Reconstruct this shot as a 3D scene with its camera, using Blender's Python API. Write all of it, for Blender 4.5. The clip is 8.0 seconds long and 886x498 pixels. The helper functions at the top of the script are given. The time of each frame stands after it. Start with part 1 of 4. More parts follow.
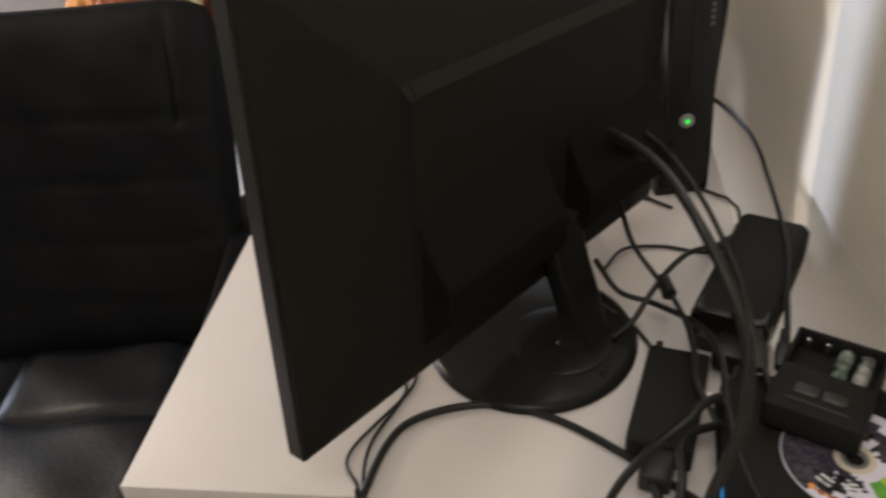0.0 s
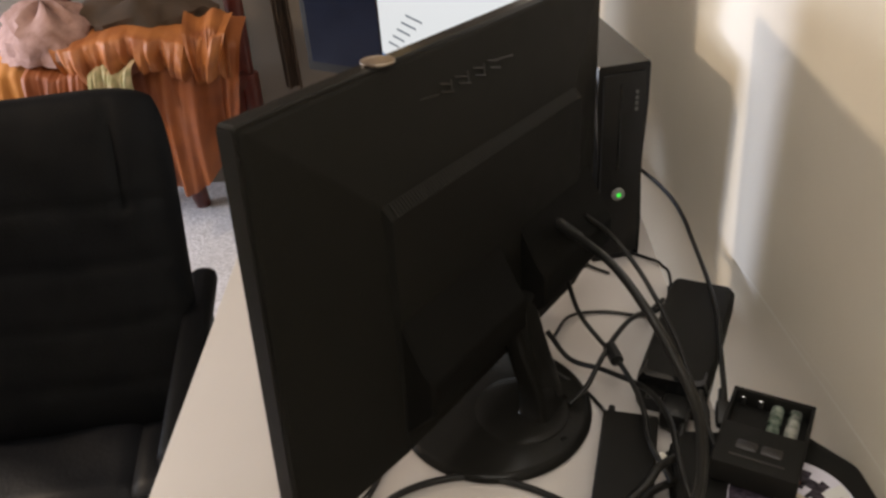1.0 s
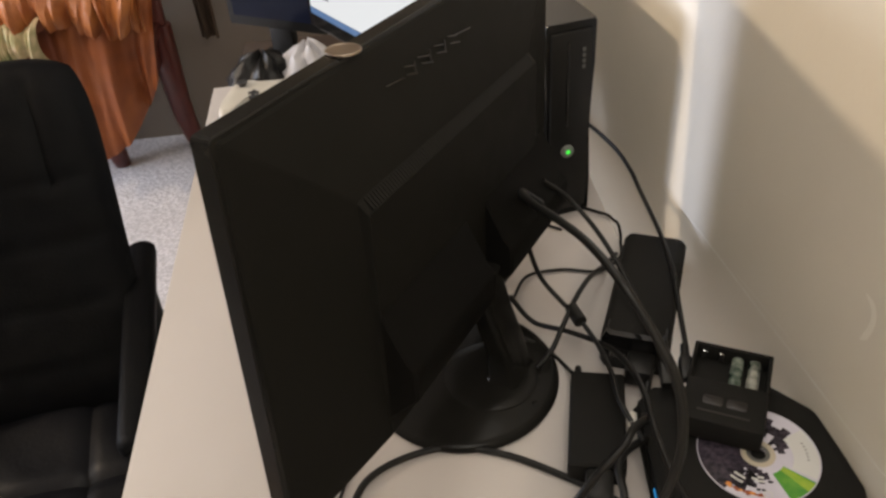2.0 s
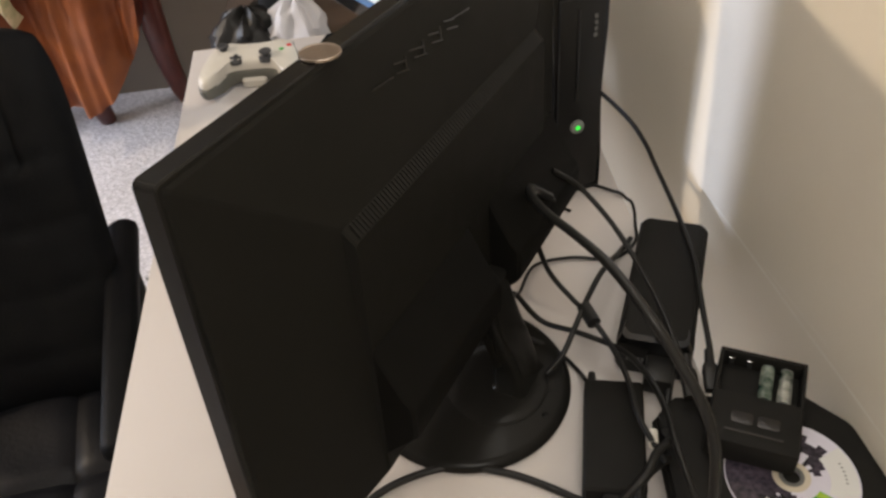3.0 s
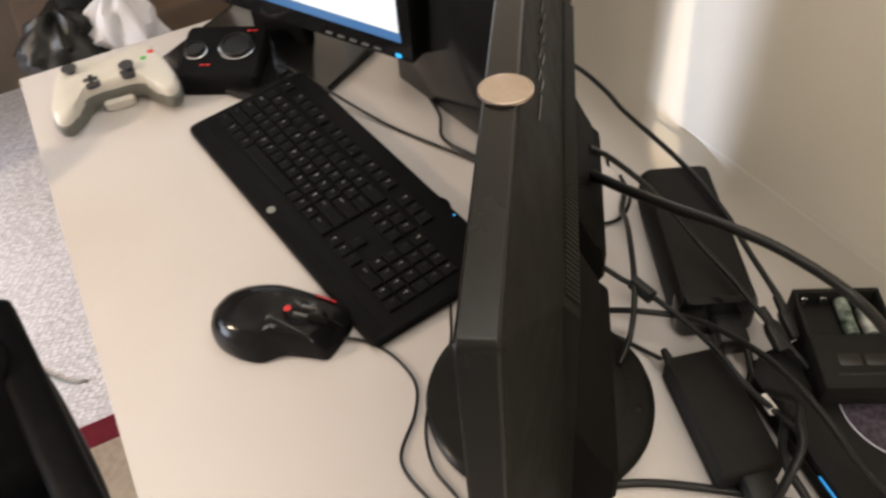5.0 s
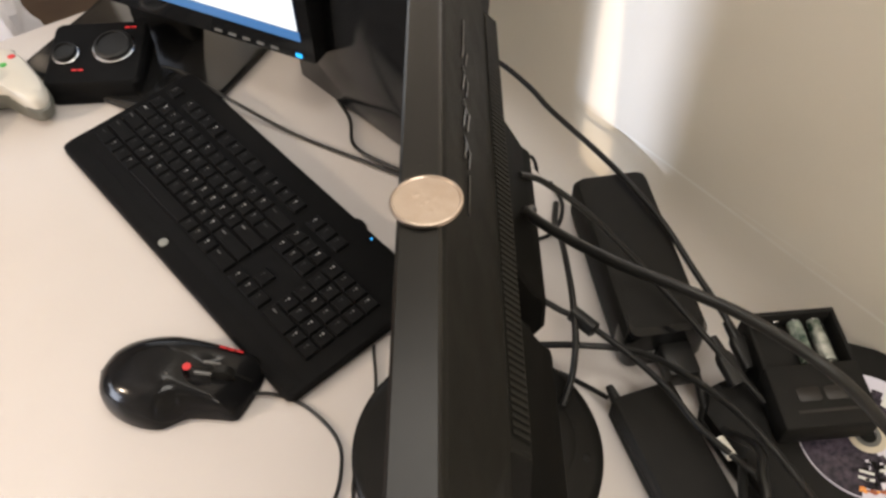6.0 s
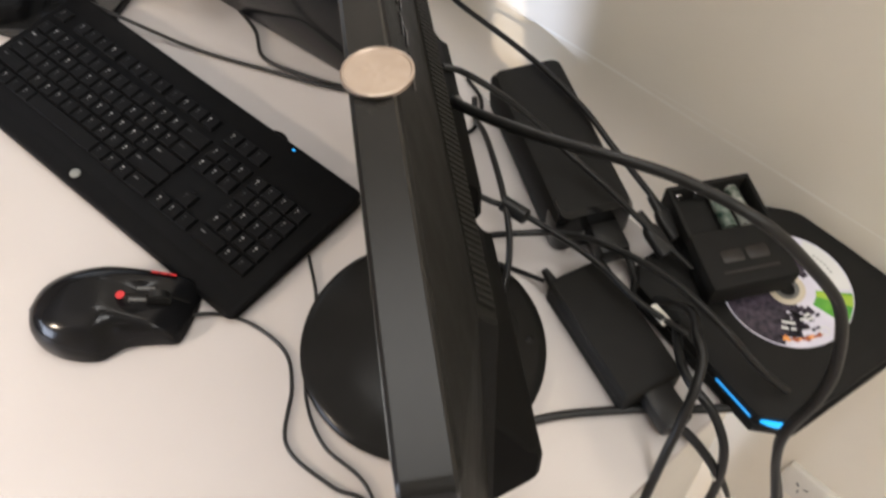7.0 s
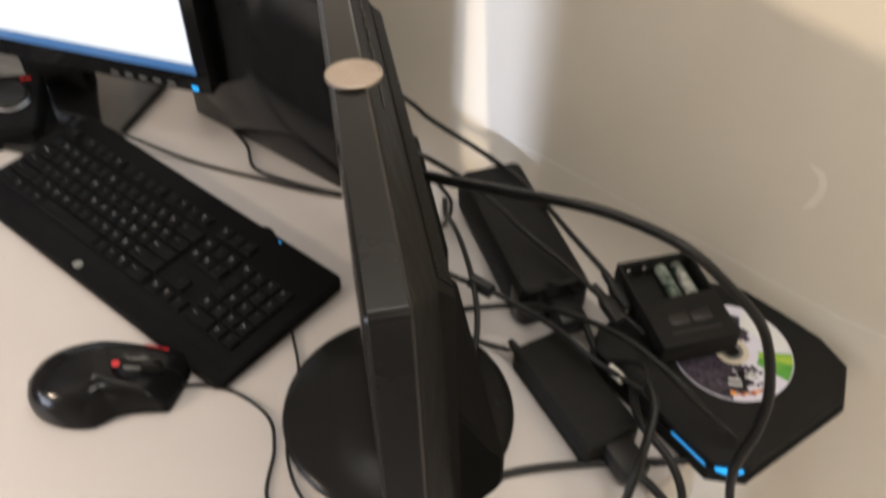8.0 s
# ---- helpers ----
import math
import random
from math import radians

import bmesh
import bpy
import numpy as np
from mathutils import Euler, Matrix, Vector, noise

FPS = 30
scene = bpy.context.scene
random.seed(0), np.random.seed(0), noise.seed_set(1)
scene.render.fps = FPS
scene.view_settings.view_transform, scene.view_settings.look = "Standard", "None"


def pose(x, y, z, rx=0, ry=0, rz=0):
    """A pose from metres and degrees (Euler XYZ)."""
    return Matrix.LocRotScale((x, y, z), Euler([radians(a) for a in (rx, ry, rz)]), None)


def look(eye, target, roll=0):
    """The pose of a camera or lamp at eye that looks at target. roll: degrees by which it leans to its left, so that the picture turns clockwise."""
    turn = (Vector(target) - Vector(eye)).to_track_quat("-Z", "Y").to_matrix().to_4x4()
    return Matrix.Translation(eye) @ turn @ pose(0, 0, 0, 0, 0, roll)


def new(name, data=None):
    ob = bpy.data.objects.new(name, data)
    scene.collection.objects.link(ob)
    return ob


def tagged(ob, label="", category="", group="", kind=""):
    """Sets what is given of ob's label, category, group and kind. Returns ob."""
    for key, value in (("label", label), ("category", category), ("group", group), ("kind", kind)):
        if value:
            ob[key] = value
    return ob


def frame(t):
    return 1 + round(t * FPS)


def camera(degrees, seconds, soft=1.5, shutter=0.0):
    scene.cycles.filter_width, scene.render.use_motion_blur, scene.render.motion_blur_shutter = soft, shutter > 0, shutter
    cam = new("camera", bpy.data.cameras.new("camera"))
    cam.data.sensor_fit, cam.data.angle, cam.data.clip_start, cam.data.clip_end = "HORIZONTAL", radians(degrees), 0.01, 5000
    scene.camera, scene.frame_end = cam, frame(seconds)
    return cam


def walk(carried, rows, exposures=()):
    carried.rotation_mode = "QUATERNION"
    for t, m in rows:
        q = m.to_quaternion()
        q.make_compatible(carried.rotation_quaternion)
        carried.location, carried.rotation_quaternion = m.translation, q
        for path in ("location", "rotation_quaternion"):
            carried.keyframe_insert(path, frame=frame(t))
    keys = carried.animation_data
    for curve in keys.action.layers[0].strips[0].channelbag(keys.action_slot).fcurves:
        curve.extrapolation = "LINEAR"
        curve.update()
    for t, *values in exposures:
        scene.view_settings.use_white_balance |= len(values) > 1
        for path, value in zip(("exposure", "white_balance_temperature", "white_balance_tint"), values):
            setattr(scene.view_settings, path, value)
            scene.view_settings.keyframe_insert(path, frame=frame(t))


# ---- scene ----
cam = camera(55.2, 8.0, 2.6, 0.4)
PATH = [
    (0, (0.41, -0.484, 1.362), (0.144, 1.131, 0.213), -5.2),
    (0.5, (0.404, -0.491, 1.408), (0.349, 1.121, 0.225), -2.0),
    (1, (0.371, -0.514, 1.451), (0.295, 1.159, 0.357), -4.6),
    (1.5, (0.326, -0.508, 1.488), (0.401, 1.117, 0.325), -3.3),
    (3, (0.343, -0.364, 1.483), (0.417, 1.107, 0.13), -5.8),
    (3.5, (0.35, -0.3, 1.472), (0.365, 1.109, 0.053), -7.2),
    (4, (0.321, -0.262, 1.465), (0.255, 1.127, 0.028), -10.7),
    (4.5, (0.226, -0.214, 1.468), (0.369, 1.131, -0.006), -7.8),
    (5, (0.129, -0.158, 1.473), (0.664, 1.066, -0.016), -4.7),
    (6.5, (0.215, -0.027, 1.445), (0.871, 0.917, -0.191), -0.6),
    (7, (0.166, -0.05, 1.444), (0.886, 0.755, -0.239), 1.1),
    (7.5, (0.133, -0.084, 1.446), (0.931, 0.666, -0.227), 4.4),
    (8, (0.093, -0.147, 1.447), (1.051, 0.867, 0.014), 1.5),
]
walk(cam, [(t, look(e, g, r)) for t, e, g, r in PATH], exposures=((0, 0.38, 6400, 10), (0.6, 0.28, 6500, 10), (1.5, 0.25, 6750, 10), (3.0, 0.5, 6550, 10), (4.0, 0.55, 6500, 10), (4.5, 0.68, 6550, 10), (5.0, 0.82, 6700, 10), (6.5, 1.04, 6400, 10), (7.5, 0.99, 6050, 10), (8, 0.75, 6450, 10)))

# ---------------------------------------------------------------- light
world = bpy.data.worlds.new("world")
scene.world = world
world.use_nodes = True
wn = world.node_tree.nodes
sky = wn.new("ShaderNodeTexSky")
sky.sky_type = "NISHITA"
sky.sun_disc = False
sky.sun_elevation = radians(5)
sky.sun_rotation = radians(-19)
wn["Background"].inputs[1].default_value = 0.1
world.node_tree.links.new(sky.outputs[0], wn["Background"].inputs[0])

SUN_WAY = Vector((0.317, -1.0, -0.09))
sun = new("sun", bpy.data.lights.new("sun", "SUN"))
sun.data.energy = 5.0
sun.data.angle = radians(0.45)
sun.data.color = (0.68, 0.76, 1.0)
sun.matrix_world = look((0, 3, 3), Vector((0, 3, 3)) + SUN_WAY)


def area_lamp(name, eye, target, sx, sy, watts, color):
    d = bpy.data.lights.new(name, "AREA")
    d.shape, d.size, d.size_y, d.energy, d.color = "RECTANGLE", sx, sy, watts, color
    ob = new(name, d)
    ob.matrix_world = look(eye, target)
    return ob


area_lamp("window_daylight", (-2.36, 1.42, 1.05), (-0.3, 1.5, 0.0), 1.5, 0.9, 46, (0.78, 0.84, 1.0))
area_lamp("ceiling_lamp_light", (0.32, -0.72, 2.38), (0.5, 0.2, 0.8), 0.7, 0.7, 12.0, (1.0, 0.95, 0.88))
# Fill added over the desk behind the monitor; no second lamp is known.
area_lamp("added_desk_fill_light", (0.56, 0.50, 2.38), (0.5, 0.2, 0.8), 0.6, 0.6, 5.5, (1.0, 0.95, 0.88))
# Unseen warm source assumed at the left to light the wall; no fixture.
area_lamp("unseen_warm_light", (-1.65, 0.95, 1.80), (0.5, 0.3, 1.0), 0.10, 0.10, 17.0, (1.0, 0.80, 0.60))

# ---------------------------------------------------------------- materials


def mat(name, color, rough=0.5, metal=0.0, spot=None, scale=20.0, amount=0.5, bump=0.0, bump_scale=200.0,
        emit=None, power=0.0, spec=0.5, coat=0.0, rough_var=0.0):
    m = bpy.data.materials.new(name)
    m.use_nodes = True
    nt = m.node_tree
    b = nt.nodes["Principled BSDF"]
    b.inputs["Base Color"].default_value = (*color, 1)
    b.inputs["Roughness"].default_value = rough
    b.inputs["Metallic"].default_value = metal
    b.inputs["Specular IOR Level"].default_value = spec
    b.inputs["Coat Weight"].default_value = coat
    co = nt.nodes.new("ShaderNodeTexCoord")
    if spot:
        n1 = nt.nodes.new("ShaderNodeTexNoise")
        n1.inputs["Scale"].default_value = scale
        n1.inputs["Detail"].default_value = 8
        nt.links.new(co.outputs["Object"], n1.inputs["Vector"])
        n2 = nt.nodes.new("ShaderNodeTexNoise")
        n2.inputs["Scale"].default_value = scale * 0.13
        n2.inputs["Detail"].default_value = 3
        nt.links.new(co.outputs["Object"], n2.inputs["Vector"])
        mul = nt.nodes.new("ShaderNodeMath")
        mul.operation = "MULTIPLY"
        nt.links.new(n1.outputs["Fac"], mul.inputs[0])
        nt.links.new(n2.outputs["Fac"], mul.inputs[1])
        rng = nt.nodes.new("ShaderNodeMapRange")
        rng.inputs["From Min"].default_value, rng.inputs["From Max"].default_value = 0.12, 0.42
        rng.inputs["To Max"].default_value = amount
        nt.links.new(mul.outputs[0], rng.inputs["Value"])
        mix = nt.nodes.new("ShaderNodeMixRGB")
        mix.inputs[1].default_value, mix.inputs[2].default_value = (*color, 1), (*spot, 1)
        nt.links.new(rng.outputs[0], mix.inputs[0])
        nt.links.new(mix.outputs[0], b.inputs["Base Color"])
        if rough_var:
            r2 = nt.nodes.new("ShaderNodeMapRange")
            r2.inputs["To Min"].default_value, r2.inputs["To Max"].default_value = rough - rough_var, rough + rough_var
            nt.links.new(n1.outputs["Fac"], r2.inputs["Value"])
            nt.links.new(r2.outputs[0], b.inputs["Roughness"])
    if bump:
        n3 = nt.nodes.new("ShaderNodeTexNoise")
        n3.inputs["Scale"].default_value = bump_scale
        n3.inputs["Detail"].default_value = 4
        nt.links.new(co.outputs["Object"], n3.inputs["Vector"])
        bp = nt.nodes.new("ShaderNodeBump")
        bp.inputs["Strength"].default_value = bump
        bp.inputs["Distance"].default_value = 0.002
        nt.links.new(n3.outputs["Fac"], bp.inputs["Height"])
        nt.links.new(bp.outputs[0], b.inputs["Normal"])
    if emit:
        b.inputs["Emission Color"].default_value = (*emit, 1)
        b.inputs["Emission Strength"].default_value = power * 0.28
    return m


M_DESK = mat("white_laminate", (0.48, 0.45, 0.43), 0.45, spec=0.3, spot=(0.445, 0.415, 0.39), scale=14, amount=0.6, bump=0.03, bump_scale=600)
M_WALL = mat("painted_wall", (0.82, 0.765, 0.65), 0.5, spot=(0.76, 0.70, 0.59), scale=9, amount=0.7, bump=0.12, bump_scale=160)
# dark tone holds the far end's shade, painted into the north wall
M_TAUPE_SHADE = mat("shaded_taupe_wall", (0.17, 0.14, 0.11), 0.7, spot=(0.14, 0.115, 0.09), scale=8, amount=0.7, bump=0.1, bump_scale=160)
M_CEIL = mat("ceiling_paint", (0.78, 0.76, 0.72), 0.8, spot=(0.72, 0.70, 0.66), scale=9)
M_CARPET = mat("cream_carpet", (0.86, 0.83, 0.84), 0.95, spot=(0.74, 0.71, 0.71), scale=60, amount=0.8, bump=0.6, bump_scale=500, spec=0.1)


def weave(m, cell, depth, dark):
    """Loop pile: rows of small humps, the shade in their gaps put into the colour."""
    nt = m.node_tree
    b = nt.nodes["Principled BSDF"]
    co = nt.nodes.new("ShaderNodeTexCoord")
    mp = nt.nodes.new("ShaderNodeMapping")
    mp.inputs["Scale"].default_value = (1.0 / cell, 1.6 / cell, 1.0 / cell)
    mp.inputs["Rotation"].default_value = (0, 0, radians(24))
    vo = nt.nodes.new("ShaderNodeTexVoronoi")
    vo.inputs["Scale"].default_value = 1.0
    vo.inputs["Randomness"].default_value = 0.55
    nt.links.new(co.outputs["Object"], mp.inputs["Vector"])
    nt.links.new(mp.outputs[0], vo.inputs["Vector"])
    inv = nt.nodes.new("ShaderNodeMapRange")
    inv.inputs["From Max"].default_value = 0.8
    inv.inputs["To Min"].default_value, inv.inputs["To Max"].default_value = 1.0, dark
    nt.links.new(vo.outputs["Distance"], inv.inputs["Value"])
    old = b.inputs["Base Color"].links[0].from_socket
    mx = nt.nodes.new("ShaderNodeMixRGB")
    mx.blend_type = "MULTIPLY"
    mx.inputs[0].default_value = 1.0
    nt.links.new(old, mx.inputs[1])
    nt.links.new(inv.outputs[0], mx.inputs[2])
    nt.links.new(mx.outputs[0], b.inputs["Base Color"])
    bp = nt.nodes.new("ShaderNodeBump")
    bp.inputs["Strength"].default_value = 0.9
    bp.inputs["Distance"].default_value = depth
    nt.links.new(inv.outputs[0], bp.inputs["Height"])
    nt.links.new(b.inputs["Normal"].links[0].from_socket, bp.inputs["Normal"])
    nt.links.new(bp.outputs[0], b.inputs["Normal"])


weave(M_CARPET, 0.014, 0.006, 0.58)
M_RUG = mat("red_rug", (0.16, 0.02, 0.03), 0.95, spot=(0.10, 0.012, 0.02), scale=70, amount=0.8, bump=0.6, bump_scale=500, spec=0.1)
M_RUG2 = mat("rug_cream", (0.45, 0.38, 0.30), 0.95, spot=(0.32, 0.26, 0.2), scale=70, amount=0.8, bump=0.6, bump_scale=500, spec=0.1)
M_BLACK = mat("black_plastic", (0.006, 0.0058, 0.0053), 0.45, spec=0.28, spot=(0.010, 0.0098, 0.009), scale=60, amount=0.7, bump=0.15, bump_scale=900, rough_var=0.1)
M_SHELL = mat("monitor_shell_plastic", (0.0096, 0.0093, 0.0079), 0.52, spec=0.03, spot=(0.0125, 0.0120, 0.0104), scale=45, amount=0.8, bump=0.25, bump_scale=1400, rough_var=0.12)
M_MATTE = mat("matte_black", (0.0125, 0.0121, 0.011), 0.6, spec=0.08, spot=(0.016, 0.0154, 0.014), scale=60, amount=0.6, bump=0.15, bump_scale=900)
M_GLOSS = mat("gloss_black", (0.0068, 0.0067, 0.0066), 0.14, spec=0.34, spot=(0.012, 0.012, 0.012), scale=30, amount=0.6, rough_var=0.05)
M_RUBBER = mat("cable_rubber", (0.011, 0.0107, 0.010), 0.38, spec=0.22, spot=(0.013, 0.013, 0.0125), scale=90, amount=0.6, bump=0.1, bump_scale=700)
M_LEATHER = mat("black_leather", (0.0028, 0.0032, 0.0042), 0.5, spec=0.065, spot=(0.007, 0.007, 0.007), scale=30, amount=0.7, bump=0.35, bump_scale=260, rough_var=0.08)
M_SEAT = mat("glossy_leather", (0.0045, 0.005, 0.0068), 0.42, spec=0.16, spot=(0.009, 0.0095, 0.011), scale=30, amount=0.7, bump=0.3, bump_scale=140, rough_var=0.06)
M_SILVER = mat("coin_metal", (0.36, 0.30, 0.25), 0.34, 1.0, spot=(0.28, 0.225, 0.18), scale=180, amount=0.7, bump=0.08, bump_scale=500)
M_PADWHITE = mat("controller_plastic", (0.50, 0.475, 0.42), 0.4, spot=(0.45, 0.42, 0.37), scale=40, amount=0.6)
M_TRIM = mat("olive_grey_plastic", (0.105, 0.105, 0.09), 0.5, spot=(0.085, 0.085, 0.07), scale=50)
M_STICK = mat("dark_stick_rubber", (0.03, 0.03, 0.032), 0.5, spot=(0.045, 0.045, 0.045), scale=60)
M_PATCH = mat("faded_patch", (0.0105, 0.0082, 0.0068), 0.45, spot=(0.0065, 0.0055, 0.005), scale=120)
M_CHROME = mat("chrome", (0.7, 0.7, 0.7), 0.18, 1.0, spot=(0.5, 0.5, 0.5), scale=60, amount=0.5)
M_GREY = mat("grey_plastic", (0.10, 0.10, 0.095), 0.5, spot=(0.14, 0.14, 0.13), scale=50)
M_MIDGREY = mat("mid_grey_plastic", (0.20, 0.205, 0.19), 0.5, spot=(0.16, 0.165, 0.15), scale=50)
M_WHITE = mat("white_plastic", (0.70, 0.67, 0.60), 0.4, spot=(0.62, 0.59, 0.52), scale=40, amount=0.6)
M_PAPER = mat("white_paper", (0.58, 0.58, 0.61), 0.8, spot=(0.46, 0.46, 0.50), scale=20, amount=0.7)
M_MARK = mat("key_print", (0.11, 0.11, 0.11), 0.6)
info = M_MARK.node_tree.nodes.new("ShaderNodeObjectInfo")
fade = M_MARK.node_tree.nodes.new("ShaderNodeMapRange")
fade.inputs["From Min"].default_value = 0.35
fade.inputs["To Min"].default_value, fade.inputs["To Max"].default_value = 0.012, 0.32
M_MARK.node_tree.links.new(info.outputs["Random"], fade.inputs["Value"])
M_MARK.node_tree.links.new(fade.outputs[0], M_MARK.node_tree.nodes["Principled BSDF"].inputs["Base Color"])
M_KEY = mat("key_plastic", (0.0058, 0.0058, 0.0062), 0.55, spec=0.04, spot=(0.0085, 0.0085, 0.0085), scale=60, amount=0.6, bump=0.1, bump_scale=900)
M_WOOD = mat("red_brown_wood", (0.09, 0.018, 0.012), 0.3, spot=(0.05, 0.010, 0.007), scale=24, amount=0.8, bump=0.1, bump_scale=90)
M_ORANGE = mat("orange_cloth", (0.34, 0.10, 0.022), 0.6, spot=(0.15, 0.035, 0.010), scale=9, amount=1.0, bump=0.3, bump_scale=220)
M_GATHER = mat("light_orange_cloth", (0.46, 0.17, 0.045), 0.5, spot=(0.20, 0.05, 0.014), scale=14, amount=1.0, bump=0.3, bump_scale=220)
M_PINK = mat("pink_cloth", (0.36, 0.22, 0.19), 0.85, spot=(0.16, 0.075, 0.05), scale=40, amount=0.8, bump=0.3, bump_scale=220)
M_CREAM = mat("cream_green_cloth", (0.62, 0.47, 0.30), 0.8, spot=(0.20, 0.24, 0.10), scale=38, amount=0.9, bump=0.3, bump_scale=220)
M_GOLD = mat("golden_cloth", (0.50, 0.22, 0.05), 0.85, spot=(0.30, 0.10, 0.02), scale=14, amount=0.8, bump=0.3, bump_scale=220)
M_DARKCLOTH = mat("dark_brown_cloth", (0.06, 0.035, 0.02), 0.9, spot=(0.03, 0.02, 0.012), scale=20, amount=0.8)
M_LED_G = mat("green_led", (0.02, 0.3, 0.02), 0.4, emit=(0.05, 1.0, 0.08), power=2.2)
M_LED_B = mat("blue_led", (0.02, 0.2, 0.5), 0.4, emit=(0.02, 0.42, 1.0), power=2.4)
M_LED_DIM = mat("dim_blue_led", (0.02, 0.15, 0.4), 0.4, emit=(0.02, 0.42, 1.0), power=1.1)
M_LED_R = mat("red_led", (0.4, 0.02, 0.02), 0.4, emit=(1.0, 0.03, 0.04), power=0.32)
M_SCREEN = mat("lit_white_window", (0.02, 0.02, 0.02), 0.3, emit=(0.93, 0.97, 1.0), power=2.2)
M_SCR_NAVY = mat("lit_dark_desktop", (0.01, 0.01, 0.015), 0.25, emit=(0.012, 0.02, 0.045), power=1.0)
M_SCR_BAR = mat("lit_task_bar", (0.02, 0.03, 0.05), 0.3, emit=(0.10, 0.36, 0.85), power=0.9)
M_SCR_INK = mat("lit_ink", (0.02, 0.02, 0.02), 0.3, emit=(0.25, 0.35, 0.45), power=0.9)
M_BATT_G = mat("green_cell", (0.006, 0.030, 0.018), 0.25, spot=(0.55, 0.58, 0.50), scale=150, amount=0.45)
M_BATT_W = mat("silver_cell", (0.55, 0.55, 0.50), 0.25, 0.5, spot=(0.03, 0.06, 0.04), scale=130, amount=1.0)
M_DISC = mat("disc_print", (0.60, 0.58, 0.66), 0.22, spot=(0.50, 0.48, 0.56), scale=50, amount=0.6, coat=0.6)
M_DISC_G = mat("disc_green", (0.04, 0.24, 0.03), 0.22, spot=(0.14, 0.36, 0.04), scale=90, amount=0.8, coat=0.6)
M_DISC_W = mat("disc_white", (0.60, 0.60, 0.58), 0.22, coat=0.6)
M_DISC_D = mat("disc_dark_art", (0.008, 0.007, 0.011), 0.22, spot=(0.16, 0.13, 0.17), scale=210, amount=0.45, coat=0.15, spec=0.3)
M_DISC_O = mat("disc_flame_art", (0.42, 0.12, 0.05), 0.22, spot=(0.03, 0.02, 0.03), scale=240, amount=1.0, coat=0.6)
M_FLAME = mat("disc_bright_flame", (0.75, 0.34, 0.08), 0.22, spot=(0.55, 0.12, 0.03), scale=300, amount=0.9, coat=0.6)
M_LIME = mat("disc_lime", (0.36, 0.50, 0.05), 0.22, spot=(0.20, 0.38, 0.04), scale=120, amount=0.8, coat=0.6)
M_HUB = mat("disc_hub", (0.50, 0.44, 0.34), 0.25, coat=0.5)
M_RED = mat("red_button", (0.5, 0.03, 0.03), 0.4)
M_YELLOW = mat("amber_button", (0.6, 0.32, 0.03), 0.4)
M_GREEN = mat("green_button", (0.05, 0.32, 0.06), 0.4)
M_BLUE = mat("blue_button", (0.03, 0.10, 0.45), 0.4)

M_MOUSE = mat("mouse_gloss_black", (0.0060, 0.0060, 0.0064), 0.16, spec=0.16, spot=(0.010, 0.010, 0.011), scale=30, amount=0.6, rough_var=0.05)
M_BEZEL = mat("satin_bezel", (0.0062, 0.0060, 0.0052), 0.27, spec=0.15, spot=(0.0082, 0.0079, 0.007), scale=150, amount=0.6, bump=0.01, bump_scale=900)
M_BASE = mat("gloss_stand_plastic", (0.0090, 0.0087, 0.0078), 0.24, spec=0.08, spot=(0.0135, 0.0130, 0.0118), scale=40, amount=0.7, rough_var=0.05)
# crescent of reflected light on the wall, put into a pale colour
M_CRESCENT_LIGHT = mat("painted_crescent_light", (0.92, 0.875, 0.765), 0.5, spot=(0.87, 0.82, 0.71), scale=60, amount=0.7)
# black for painted shade at vents and housings, and for disc ink
M_SHADE_INK = mat("shade_and_ink_black", (0.0050, 0.0048, 0.0042), 0.7, spec=0.04, spot=(0.0065, 0.0062, 0.0055), scale=60)
M_RIB = mat("vent_rib", (0.0105, 0.0101, 0.0086), 0.45, spec=0.06, spot=(0.016, 0.0154, 0.0135), scale=60)
M_ETCH = mat("etched_mark", (0.0125, 0.0121, 0.0108), 0.24, spec=0.28)
M_NAVY = mat("dark_blue_glass", (0.006, 0.008, 0.018), 0.18, spec=0.12, spot=(0.014, 0.018, 0.036), scale=12)
M_SCUFF = mat("wall_scuff", (0.90, 0.865, 0.77), 0.5, spot=(0.82, 0.77, 0.66), scale=30, amount=0.9)

# ---------------------------------------------------------------- building helpers


def mesh_of(name, bm, materials, smooth=True, sharp=38):
    me = bpy.data.meshes.new(name)
    bmesh.ops.recalc_face_normals(bm, faces=bm.faces)
    bm.to_mesh(me)
    bm.free()
    for m in materials if isinstance(materials, (list, tuple)) else [materials]:
        me.materials.append(m)
    if smooth:
        me.shade_smooth()
        me.set_sharp_from_angle(angle=radians(sharp))
    return me


def part(name, bm, materials, parent=None, label="", m=None, smooth=True):
    ob = new(name, bm if isinstance(bm, bpy.types.Mesh) else mesh_of(name, bm, materials, smooth))
    ob.parent = parent
    if m is not None:
        ob.matrix_basis = m
    if label:
        tagged(ob, label=label)
    return ob


def thing(name, m, label, category, group=""):
    ob = new(name)
    ob.empty_display_size = 0.02
    ob.matrix_basis = m
    return tagged(ob, label, category, group)


